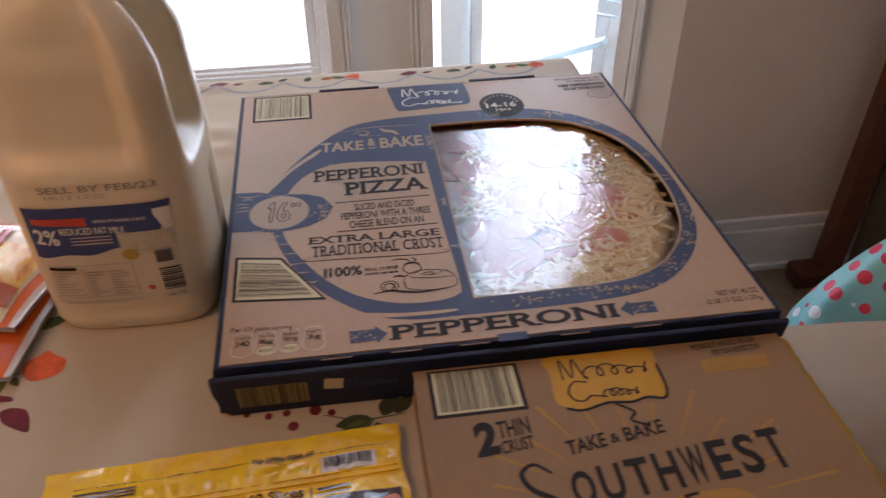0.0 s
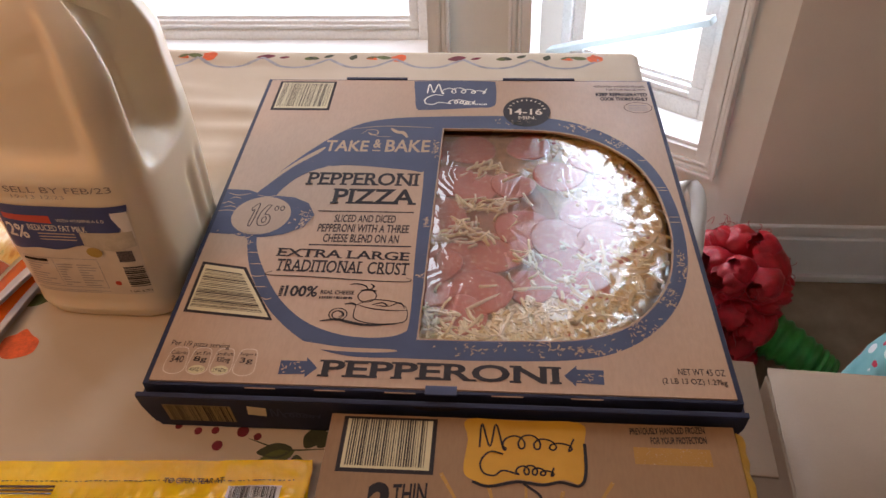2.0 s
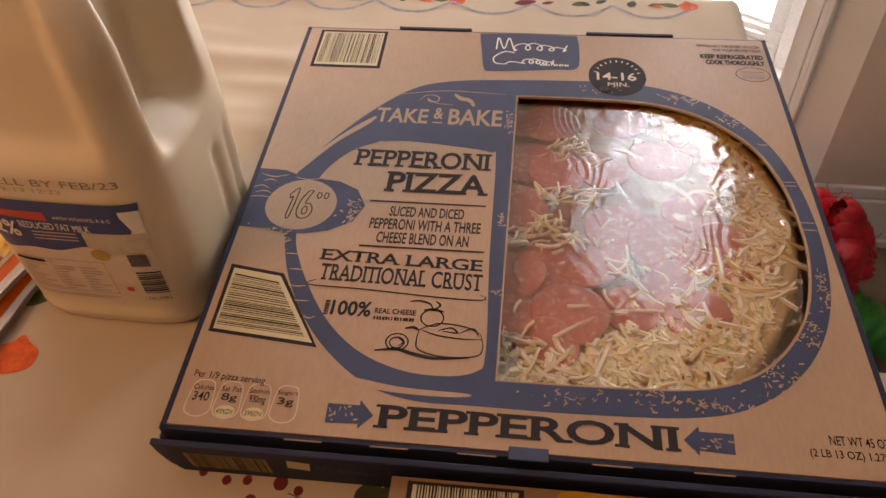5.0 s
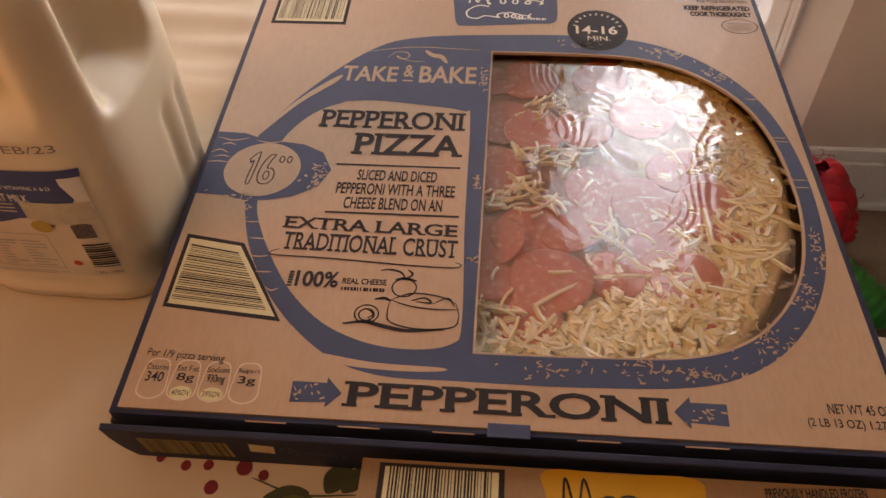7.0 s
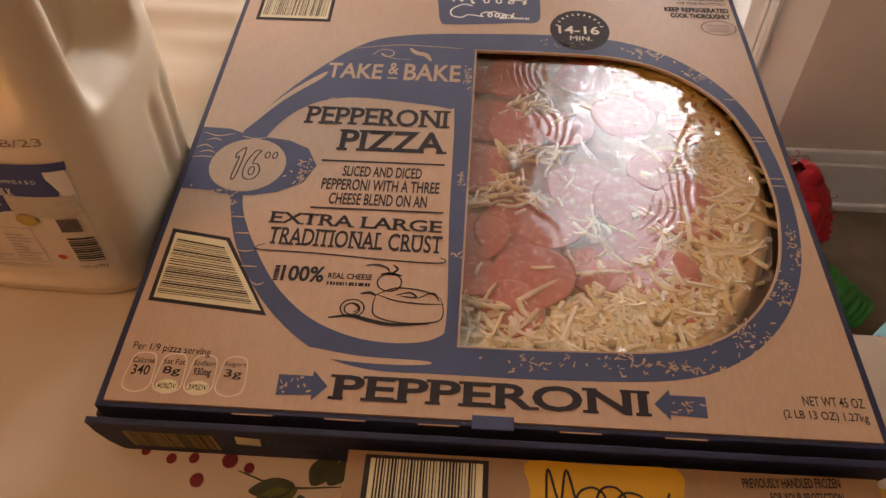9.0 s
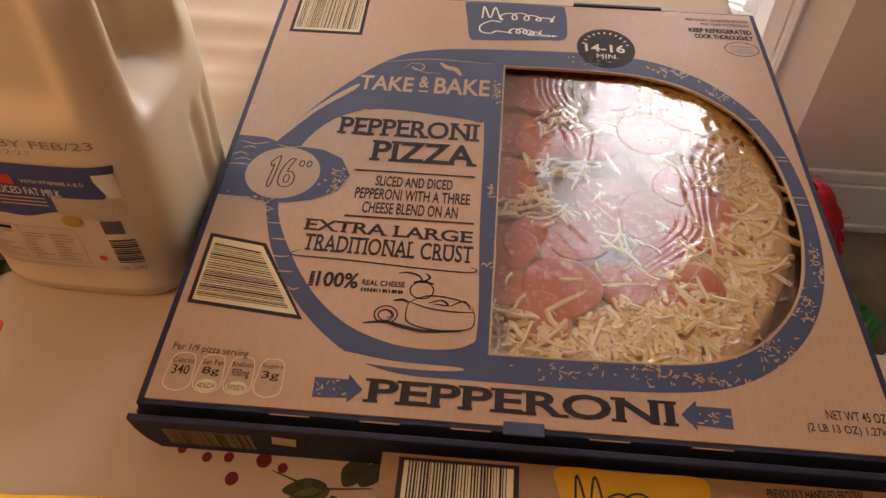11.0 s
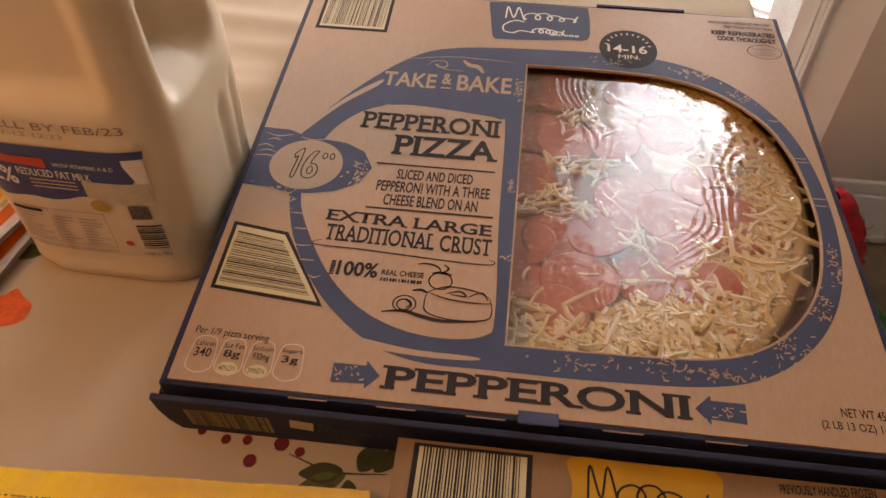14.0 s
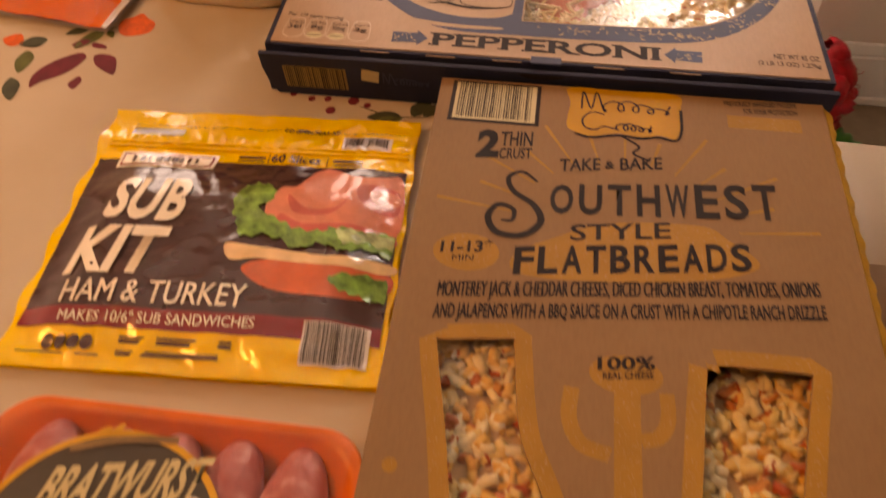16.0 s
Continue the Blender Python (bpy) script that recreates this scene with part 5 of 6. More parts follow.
pt("60 Slices", (0.013, 0.0655), (0.049, 0.0665), 0.0085, 0.02, MAROON)
for x0, x1 in ((-0.012, 0.008), (0.058, 0.080)):
    part("small_print", at_height(bars(72, x0, x1, 0.0655, 0.0735, 2, False, 0.6), PZB + 0.0014, pouch_lift, PO), MAROON, pouch)
for x in (0.0105, 0.0535):
    part("divider", at_height(sheet([rect(x, x + 0.0008, 0.064, 0.0745)], 0), PZB + 0.0014, pouch_lift, PO), MAROON, pouch)
part("small_print", at_height(bars(73, -0.100, -0.060, 0.090, 0.0985, 3, False, 0.65), PZB + 0.0014, pouch_lift, PO), MAROON, pouch)
pt("TO OPEN TEAR AT", (0.016, 0.0985), (0.058, 0.0990), 0.0045, 0.02, MAROON, 0.0012)
part("tear_line", at_height(bars(74, -0.100, 0.110, 0.1005, 0.1013, 60, True, 0.55), PZB + 0.0014, pouch_lift, PO), MAROON, pouch)
def pouch_bars(seed, x0, x1, y0, y1, count, ground):
    rnd = random.Random(seed)
    for i in range(count):
        a, b = x0 + (x1 - x0) * i / count, x0 + (x1 - x0) * (i + rnd.uniform(0.2, 0.75)) / count
        bm, prev = bmesh.new(), None
        for j in range(5):
            y = y0 + (y1 - y0) * j / 4
            c = [bm.verts.new(PO @ Vector((x, y, PZB + 0.0019 + pouch_lift(x, y)))) for x in (a, b)]
            if prev:
                bm.faces.new((prev[0], prev[1], c[1], c[0]))
            prev = c
        part("bar", bm, BLACK, ground)


WHITEF = gloss("white_print_film", (0.8, 0.78, 0.75), 0.2)
cg = grid_patch("barcode_ground", 0.062, 0.099, 0.083, 0.097, 0.0010, WHITEF, 24)
pouch_bars(75, 0.064, 0.097, 0.086, 0.096, 30, cg)
cg = grid_patch("barcode_ground", 0.066, 0.107, -0.100, -0.073, 0.0010, WHITEF, 24)
pouch_bars(76, 0.0675, 0.1055, -0.099, -0.074, 34, cg)
for k in range(4):
    part("nutrition_tab", at_height(sheet([oval(-0.0905 + 0.0085 * k, -0.095, 0.004, 0.0048, 14)], 0), PZB + 0.0014, pouch_lift, PO), MAROON, pouch)
for y0, y1, x1, sd in ((-0.0935, -0.0875, 0.024, 77), (-0.1015, -0.0965, 0.018, 78)):
    part("small_print", at_height(bars(sd, -0.046, x1, y0, y1, 2, False, 0.6), PZB + 0.0014, pouch_lift, PO), MAROON, pouch)
part("small_print", at_height(bars(79, -0.108, -0.056, -0.1025, -0.1, 1, False, 0.6), PZB + 0.0014, pouch_lift, PO), MAROON, pouch)
# the sandwich picture, flat shapes of print
PINKF, PINKD, LETT, LETD, BREADF, TOMF = (gloss("print_" + n, c, 0.2, 0.5, 0.55 if "lett" in n else 0.2, 130 if "lett" in n else 45) for n, c in (("ham", (0.72, 0.23, 0.15)), ("ham_fold", (0.60, 0.13, 0.10)), ("lettuce", (0.12, 0.28, 0.05)), ("lettuce_pale", (0.36, 0.48, 0.22)), ("cheese", (0.76, 0.52, 0.28)), ("tomato", (0.62, 0.12, 0.04))))
def picture(name, pts, z, mat):
    loop = spline(pts, 5)
    if "lettuce" in name:
        loop = [(x + 0.0012 * math.sin(i * 2.3), y + 0.0016 * math.cos(i * 1.9)) for i, (x, y) in enumerate(loop)]
        loop = [(min(x, 0.1125), y) for x, y in loop]
    on_pouch(name, [loop], z, mat)
picture("picture_bread", [(0.018, -0.036), (0.04, -0.028), (0.08, -0.030), (0.112, -0.030), (0.1125, -0.045), (0.09, -0.055), (0.05, -0.054), (0.03, -0.048)], 0.0009, TOMF)
picture("picture_cheese", [(0.004, -0.018), (0.03, -0.020), (0.07, -0.023), (0.112, -0.022), (0.112, -0.030), (0.07, -0.031), (0.03, -0.029), (0.009, -0.031)], 0.0012, BREADF)
picture("picture_ham", [(0.022, 0.020), (0.030, 0.036), (0.040, 0.038), (0.048, 0.056), (0.060, 0.061), (0.074, 0.054), (0.084, 0.053), (0.098, 0.056), (0.112, 0.054), (0.112, 0.0), (0.07, 0.0), (0.03, 0.002)], 0.0012, PINKF)
picture("picture_ham_fold", [(0.036, 0.028), (0.050, 0.016), (0.070, 0.018), (0.078, 0.030), (0.072, 0.016), (0.060, 0.010), (0.042, 0.012)], 0.0015, PINKD)
picture("picture_ham_fold", [(0.082, 0.040), (0.092, 0.046), (0.110, 0.042), (0.112, 0.022), (0.100, 0.018), (0.086, 0.026)], 0.0015, PINKD)
picture("picture_ham_fold", [(0.090, 0.036), (0.100, 0.041), (0.111, 0.038), (0.111, 0.028), (0.098, 0.025)], 0.0018, PINKF)
picture("picture_tomato", [(0.034, 0.010), (0.05, 0.002), (0.08, 0.004), (0.11, 0.002), (0.11, -0.008), (0.07, -0.010), (0.036, -0.004)], 0.0016, PINKD)
picture("picture_lettuce", [(0.000, 0.014), (0.002, 0.030), (0.012, 0.038), (0.024, 0.034), (0.026, 0.022), (0.018, 0.014), (0.030, 0.006), (0.045, -0.002), (0.062, -0.004), (0.075, 0.000), (0.09, -0.001), (0.112, 0.002), (0.112, -0.016), (0.095, -0.014), (0.080, -0.019), (0.066, -0.014), (0.050, -0.019), (0.030, -0.010), (0.012, -0.012), (0.006, 0.0)], 0.0019, LETT)
picture("picture_lettuce", [(0.075, -0.002), (0.09, -0.001), (0.112, 0.0), (0.112, -0.010), (0.095, -0.009), (0.08, -0.013)], 0.0022, LETD)
picture("picture_lettuce", [(0.076, -0.042), (0.09, -0.036), (0.112, -0.036), (0.112, -0.052), (0.095, -0.052), (0.083, -0.050)], 0.0019, LETT)

# ---------------------------------------------------------------- milk jug
jug = thing("milk_jug", "translucent white plastic gallon milk jug with a blue label", "milk jug")
JM = pose(-0.0795, 0.1725, TZ + 0.0015, 0, 0, -1.5)
jm = Mat("milk_jug_plastic", (0.76, 0.60, 0.41), 0.34, Subsurface_Weight=0.25, Subsurface_Radius=(0.02, 0.014, 0.008), Subsurface_Scale=0.5)
jm.base(jm.ramp(jm.noise(9, 4), [(0.3, (0.70, 0.57, 0.38)), (0.7, (0.77, 0.64, 0.45))]))
jm.rough(jm.noise(60, 3), 0.28, 0.42)
jm.bump(jm.noise(30, 4), 0.10, 0.002)


def bumpf(x, c, w):
    return math.exp(-((x - c) / w) ** 2)


def jug_point(a, z):
    """The jug's skin at the angle a and height z above its base."""
    c, s = math.cos(a), math.sin(a)
    half = 0.0655 + 0.0035 * ease(0, 0.012, z) + 0.0015 * ease(0.02, 0.09, z)
    half -= 0.003 * ease(0.135, 0.21, z) + 0.008 * ease(0.215, 0.250, z) + 0.030 * ease(0.240, 0.285, z)
    n = 4.4 - 1.9 * ease(0.20, 0.275, z)
    r = half / (abs(c) ** n + abs(s) ** n) ** (1 / n)
    x, y = r * c, r * s
    turn = a + math.pi / 2
    front = 1 - (ease(0.36, 0.62, turn) if turn > 0 else ease(0.62, 1.10, -turn))
    side = ease(-0.62, -0.36, a) * (1 - ease(0.02, 0.44, a))
    back = bumpf(a, math.pi / 2, 0.6)
    left = bumpf(abs(a), math.pi, 0.40)
    up = ease(0.125, 0.150, z) * (1 - ease(0.235, 0.262, z))
    y += 0.014 * front * ease(0.145, 0.168, z) * (1 - ease(0.235, 0.275, z))
    x -= 0.025 * side * ease(0.134, 0.160, z) * (1 - ease(0.262, 0.285, z))
    x += 0.010 * left * up
    y -= 0.006 * back * up
    # pressed ribs on the right face
    x -= 0.0035 * (bumpf(a, 0.16, 0.10) + bumpf(a, 0.48, 0.08)) * ease(0.028, 0.05, z) * (1 - ease(0.095, 0.115, z)) * (1 if c > 0 else 0)
    y += 0.0012 * front * bumpf(z, 0.020, 0.006)
    return (x, y, z)


bm = bmesh.new()
NA, NZ = 208, 110
HT = 0.285
rows = [[bm.verts.new(JM @ Vector(jug_point(-math.pi + 2 * math.pi * i / NA, HT * (k / NZ) ** 0.97))) for i in range(NA)] for k in range(NZ + 1)]
for a, b in zip(rows, rows[1:]):
    for i in range(NA):
        bm.faces.new((a[i], a[(i + 1) % NA], b[(i + 1) % NA], b[i]))
bm.faces.new(rows[0][::-1])
bm.faces.new(rows[-1])
part("bottle", bm, jm.m, jug, smooth=True)
bm = bmesh.new()
tube(bm, [JM @ Vector((0, 0, z)) for z in (0.281, 0.289, 0.291, 0.304, 0.307)], lambda u: 0.020 if u < 0.9 else 0.018, 32)
part("cap", bm, mottled("cap_plastic", (0.05, 0.12, 0.35), 0.35), jug, smooth=False)
# the handle: a bowed grip over the hollow of the right side
bm = bmesh.new()
tube(bm, [JM @ p for p in strand([Vector((0.044, 0.034, 0.100)), Vector((0.046, 0.036, 0.15)), Vector((0.044, 0.034, 0.205)), Vector((0.033, 0.024, 0.248)), Vector((0.010, 0.006, 0.266))], 6)], 0.0185, 24)
part("handle", bm, jm.m, jug, smooth=True)


def jug_skin(x, z):
    """The depth of the jug's front at x and height z."""
    a = math.atan2(-0.065, x)
    for _ in range(5):
        a += (x - jug_point(a, z)[0]) / 0.070
    return jug_point(a, z)[1]


def on_jug(name, x0, x1, z0, z1, off, material, n=14, label="", disc=False, right=None, under=None):
    """A label patch that follows the jug's front; right(z) and under(x) shape its edges."""
    bm = bmesh.new()

    def place(i, j):
        u, w = i / n, j / n
        if disc:
            u, w = 2 * u - 1, 2 * w - 1
            u, w = 0.5 + 0.5 * u * math.sqrt(1 - w * w / 2), 0.5 + 0.5 * w * math.sqrt(1 - u * u / 2)
        z = z0 + (z1 - z0) * w
        x = x0 + ((right(z) if right else x1) - x0) * u
        if under:
            low = under(x)
            z = low + (z1 - low) * w
            x = x0 + ((right(z) if right else x1) - x0) * u
        return JM @ Vector((x, jug_skin(x, z) - off, z))
    v = [[bm.verts.new(place(i, j)) for j in range(n + 1)] for i in range(n + 1)]
    for i in range(n):
        for j in range(n):
            bm.faces.new((v[i][j], v[i + 1][j], v[i + 1][j + 1], v[i][j + 1]))
    return part(name, bm, material, jug, label, True)


def jug_text(words, x0, x1, z0, z1, off, material, bold=0.0, drop=0.0):
    return letters("lettering", words, (x0, z0), (x1, z0 - drop), (0, z1 - z0), off, material, jug, bold, lambda x, z: -jug_skin(x, z), JM @ pose(0, 0, 0, 90, 0, 0))


LBLUE = mottled("label_blue", (0.030, 0.050, 0.17), 0.38, 50, 0.06)
LWHITE = mottled("label_white", (0.72, 0.66, 0.58), 0.4, 50, 0.04)
LRED = mottled("label_red", (0.55, 0.06, 0.03), 0.4, 50, 0.06)
on_jug("label", -0.054, 0.051, 0.0305, 0.124, 0.0005, mottled("clear_label", (0.64, 0.53, 0.39), 0.32, 50, 0.04), 24, "clear paper label", right=lambda z: 0.0490 + 0.05 * (z - 0.03))
on_jug("label_band", -0.054, 0.052, 0.082, 0.124, 0.0009, LBLUE, 30, "dark blue label band", right=lambda z: 0.0385 + 0.0150 * ease(0.086, 0.124, z), under=lambda x: 0.0815 + 0.0018 * math.sin(150 * x) + 0.0022 * math.sin(67 * x + 1) + 0.010 * ease(0.010, 0.030, x))
on_jug("milk_picture", 0.010, 0.052, 0.080, 0.099, 0.0012, mottled("milk_print", (0.50, 0.43, 0.31), 0.4, 120, 0.12), 16, "printed splash of milk", right=lambda z: 0.0512, under=lambda x: 0.0850 - 0.004 * ease(0.010, 0.024, x) + 0.003 * ease(0.036, 0.052, x))
on_jug("milk_picture", 0.040, 0.052, 0.096, 0.118, 0.0011, LWHITE, 10, right=lambda z: 0.0520, under=lambda x: 0.118 - 0.026 * ease(0.036, 0.050, x))
on_jug("brand_plate", -0.049, -0.009, 0.1075, 0.1150, 0.0013, LRED, 8, under=lambda x: 0.1085 - 0.06 * (x + 0.029))
jug_text("2%", -0.050, -0.032, 0.092, 0.106, 0.0016, WHITE_INK, 0.02, 0.001)
jug_text("REDUCED FAT MILK", -0.030, 0.0175, 0.1005, 0.1065, 0.0016, WHITE_INK, 0.02, 0.001)
jug_text("WITH VITAMINS A & D", -0.004, 0.034, 0.1095, 0.1125, 0.0016, WHITE_INK)
for z in (0.0975, 0.0945, 0.0915):
    on_jug("small_print", -0.024, 0.006, z - 0.0009, z, 0.0013, PALE, 5)
on_jug("seal", 0.0095, 0.0225, 0.0735, 0.0840, 0.0016, mottled("gold_seal", (0.45, 0.30, 0.05), 0.4), 8, "small gold seal", True)
FAINT = mottled("label_grey_print", (0.40, 0.34, 0.29), 0.5, 60, 0.1)
for x0, x1, z0, z1 in ((-0.050, 0.0145, 0.0376, 0.0382), (-0.050, 0.0145, 0.0700, 0.0706), (0.0139, 0.0145, 0.0382, 0.0700), (-0.0240, -0.0235, 0.0382, 0.0700), (-0.050, 0.0145, 0.0335, 0.0342), (-0.046, 0.006, 0.0318, 0.0324)):
    on_jug("nutrition_rule", x0, x1, z0, z1, 0.0009, FAINT, 6)
on_jug("nutrition_title", -0.049, -0.028, 0.0660, 0.0690, 0.0010, BLACK, 5)
rnd = random.Random(52)
for i in range(9):
    for x0, x1 in ((-0.049, -0.027), (-0.022, -0.008), (-0.005, 0.012)):
        k = rnd.uniform(0.35, 1.0)
        on_jug("nutrition_line", x0, x0 + (x1 - x0) * k, 0.0398 + 0.0029 * i, 0.0409 + 0.0029 * i, 0.0010, FAINT, 3)
for i in range(11):
    on_jug("barcode_bar", 0.0335, 0.0495, 0.0400 + 0.0021 * i, 0.0400 + 0.0021 * i + (0.0008, 0.0014, 0.0011)[i % 3], 0.0010, BLACK, 3)
on_jug("code_patch", 0.0335, 0.0460, 0.0685, 0.0800, 0.0014, mottled("grey_code", (0.10, 0.08, 0.08), 0.5, 900, 0.9, 1500), 4)
on_jug("red_mark", 0.0215, 0.0270, 0.0415, 0.0465, 0.0010, LRED, 6, "", True)
jug_text("1 GAL (3.78L)", 0.032, 0.0490, 0.0325, 0.036, 0.0010, BLACK)
jug_text("SELL BY FEB/23", -0.036, 0.0475, 0.1365, 0.1420, 0.0007, mottled("dot_ink", (0.24, 0.19, 0.16), 0.5, 60, 0.1), 0.0)
jug_text("19-13 12:23", -0.032, 0.010, 0.1310, 0.1345, 0.0007, mottled("dot_ink_pale", (0.40, 0.33, 0.27), 0.5, 60, 0.1), 0.0)

# ---------------------------------------------------------------- noodle pouches beside the jug
ORANGE = gloss("orange_film", (0.72, 0.13, 0.01), 0.2)
SEAL = gloss("silver_seal", (0.62, 0.60, 0.58), 0.25)


def noodle_pouch(m, fill, label):
    """A pillow pouch, local x along its length; the print side up."""
    ob = thing("noodle_pouch", label, "food pouch", "noodle pouches")
    hx, hy = 0.105, 0.075

    def swell(x, y):
        u, v = min(1, max(0, (1 - abs(x) / hx) / 0.45)), min(1, max(0, (1 - abs(y) / hy) / 0.6))
        p = Vector((x * 28, y * 28, fill * 900))
        return fill * (u * (2 - u)) * (v * (2 - v)) + 0.0022 * noise.noise(p) + 0.001 * noise.noise(p * 2.6)

    def patch(name, x0, x1, y0, y1, z, mat, n=16, label=""):
        bm = film_sheet(x0, x1, y0, y1, z, n, swell)
        for v in bm.verts:
            v.co = m @ v.co
        return part(name, bm, mat, ob, label, True)

    patch("front_film", -hx, hx, -hy, hy, 0.002, ORANGE, 40, "glossy orange film")
    bm = film_sheet(-hx, hx, -hy, hy, -0.002, 6, lambda x, y: 0)
    for v in bm.verts:
        v.co = m @ v.co
    part("back_film", bm, SEAL, ob)
    patch("end_seal", hx - 0.0045, hx + 0.001, -hy, hy, 0.0026, SEAL, 10, "silver end seal")
    return ob, patch, swell


noodle_pouch(pose(-0.259, 0.143, TZ + 0.006, 0, 0, -8), 0.010, "orange noodle pouch lying under another pouch")
top_pouch, patch, swell = noodle_pouch(pose(-0.256, 0.188, TZ + 0.022, -4, 3, -12), 0.016, "noodle pouch with a bowl picture and a red badge")
nm = Mat("print_noodle_bowl", (0.7, 0.45, 0.12), 0.22, Coat_Weight=0.5)
nm.base(nm.ramp(nm.noise(140, 4, (1, 0.3, 1)), [(0.3, (0.45, 0.14, 0.02)), (0.45, (0.70, 0.38, 0.06)), (0.6, (0.80, 0.60, 0.20)), (0.75, (0.25, 0.28, 0.05))]))
patch("print_ground", -0.100, 0.094, -0.072, 0.045, 0.0030, gloss("print_cream", (0.78, 0.66, 0.44), 0.22), 24)
patch("picture_bowl", -0.030, 0.092, -0.035, 0.018, 0.0040, nm.m, 20, "picture of noodles")
patch("picture_bowl_side", -0.030, 0.092, -0.058, -0.036, 0.0040, gloss("print_bowl", (0.42, 0.10, 0.03), 0.2), 14)
patch("badge", 0.006, 0.052, 0.006, 0.040, 0.0052, gloss("print_badge", (0.50, 0.015, 0.02), 0.2), 10, "dark red badge")
patch("badge_mark", 0.018, 0.046, 0.022, 0.034, 0.0062, CREAMF, 6)
patch("badge_mark", 0.012, 0.048, 0.010, 0.017, 0.0062, CREAMF, 6)

# ---------------------------------------------------------------- sausage tray
tray = thing("bratwurst_tray", "orange foam tray of raw bratwurst under clear film", "sausage tray")
TXc, TYc = 0.040, -0.395


def rounded(hx, hy, r, n=8):
    out = []
    for cx, cy, a0 in ((hx - r, hy - r, 0), (-hx + r, hy - r, 90), (-hx + r, -hy + r, 180), (hx - r, -hy + r, 270)):
        out += [(TXc + cx + r * math.cos(radians(a0 + 90 * i / n)), TYc + cy + r * math.sin(radians(a0 + 90 * i / n))) for i in range(n + 1)]
    return out


bm = bmesh.new()
prof = ((0.082, 0.074, 0.0), (0.098, 0.090, 0.030), (0.1015, 0.0935, 0.033), (0.100, 0.092, 0.0345), (0.094, 0.086, 0.031), (0.080, 0.072, 0.006))
rr = [[bm.verts.new((x, y, TZ + 0.0015 + z)) for x, y in rounded(hx, hy, 0.026)] for hx, hy, z in prof]
k = len(rr[0])
for a, b in zip(rr, rr[1:]):
    for i in range(k):
        bm.faces.new((a[i], a[(i + 1) % k], b[(i + 1) % k], b[i]))
bm.faces.new(rr[0][::-1])
bm.faces.new(rr[-1])
part("foam_tray", bm, mottled("orange_foam", (0.72, 0.15, 0.02), 0.35, 40, 0.12, 500, 0.2), tray, "orange foam tray", True)
MEAT = Mat("raw_sausage", (0.55, 0.2, 0.16), 0.35, Subsurface_Weight=0.2, Subsurface_Radius=(0.01, 0.004, 0.003))
MEAT.base(MEAT.ramp(MEAT.noise(110, 5), [(0.35, (0.42, 0.10, 0.08)), (0.55, (0.52, 0.16, 0.13)), (0.72, (0.66, 0.34, 0.28))]))
MEAT.bump(MEAT.noise(130, 5), 0.7, 0.003)
for i in range(5):
    x = TXc - 0.068 + 0.034 * i
    bm = bmesh.new()
    pts = strand([(x + 0.002 * math.sin(i), TYc - 0.087, TZ + 0.022), (x + 0.003 * math.cos(i), TYc, TZ + 0.023), (x, TYc + 0.087, TZ + 0.022)], 12)
    tube(bm, pts, lambda u: 0.0185 * max(0.10, min(1, 1.25 * math.sin(math.pi * min(max(u, 0.004), 0.996)) ** 0.42)), 18)
    part("sausage", bm, MEAT.m, tray, "", True)
f3 = part("wrap_film", film_sheet(TXc - 0.094, TXc + 0.094, TYc - 0.086, TYc + 0.086, TZ + 0.0415, 40, lambda x, y: 1.2 * film_lift(x, y)), FILM_SOFT, tray, "clear stretch film", True)
f3.visible_shadow = False
LABZ = TZ + 0.0435
DARKL = mottled("dark_label", (0.05, 0.042, 0.032), 0.4, 60, 0.15)
GOLDL = mottled("gold_label", (0.62, 0.32, 0.03), 0.4, 60, 0.1)
BC = (0.022, -0.381)
part("label_border", sheet([oval(*BC, 0.0625, 0.0615, 56), oval(*BC, 0.0590, 0.0580, 56)], LABZ), GOLDL, tray, "gold label border")
part("label", sheet([oval(*BC, 0.0593, 0.0583, 56)], LABZ - 0.0004), DARKL, tray, "round dark brown label")
letters("lettering", "BRATWURST", (-0.014, -0.366), (0.064, -0.351), (0.004, 0.023), LABZ + 0.0006, CREAM, tray, 0.03)
part("small_print", at_height(ribbon([(-0.008, -0.333), (0.018, -0.325), (0.046, -0.322)], 0.0038, 0, False), LABZ + 0.0006), mottled("label_brown_band", (0.22, 0.13, 0.05), 0.45, 60, 0.2), tray)
for a in (0, 1):
    part("leaf_mark", sheet([oval(0.006 + 0.007 * a, -0.3215 + 0.002 * a, 0.004, 0.0018, 14, 30 + 20 * a)], LABZ + 0.0006), GOLDL, tray)
part("white_patch", sheet([spline([(0.054, -0.362), (0.062, -0.350), (0.072, -0.355), (0.075, -0.368), (0.060, -0.372)], 4)], LABZ + 0.0009), LWHITE, tray)

# ---------------------------------------------------------------- cloth print
poppy(-0.146, 0.070, 0.0165, 20)
stem([(-0.162, 0.066), (-0.176, 0.062), (-0.194, 0.064)], "green", 0.0018)
leaf(-0.172, 0.063, -118, 0.034, 0.014)
leaf(-0.186, 0.064, -145, 0.022, 0.011, "moss")
leaf(-0.168, 0.061, -50, 0.012, 0.007)
dye("petal", [(-0.172, 0.022), (-0.181, 0.028), (-0.198, 0.014), (-0.207, -0.004), (-0.203, -0.020), (-0.196, -0.012), (-0.180, 0.002)], "wine")
dye("petal", [(-0.166, 0.026), (-0.158, 0.029), (-0.146, 0.024), (-0.140, 0.004), (-0.153, 0.009), (-0.162, 0.016)], "wine")
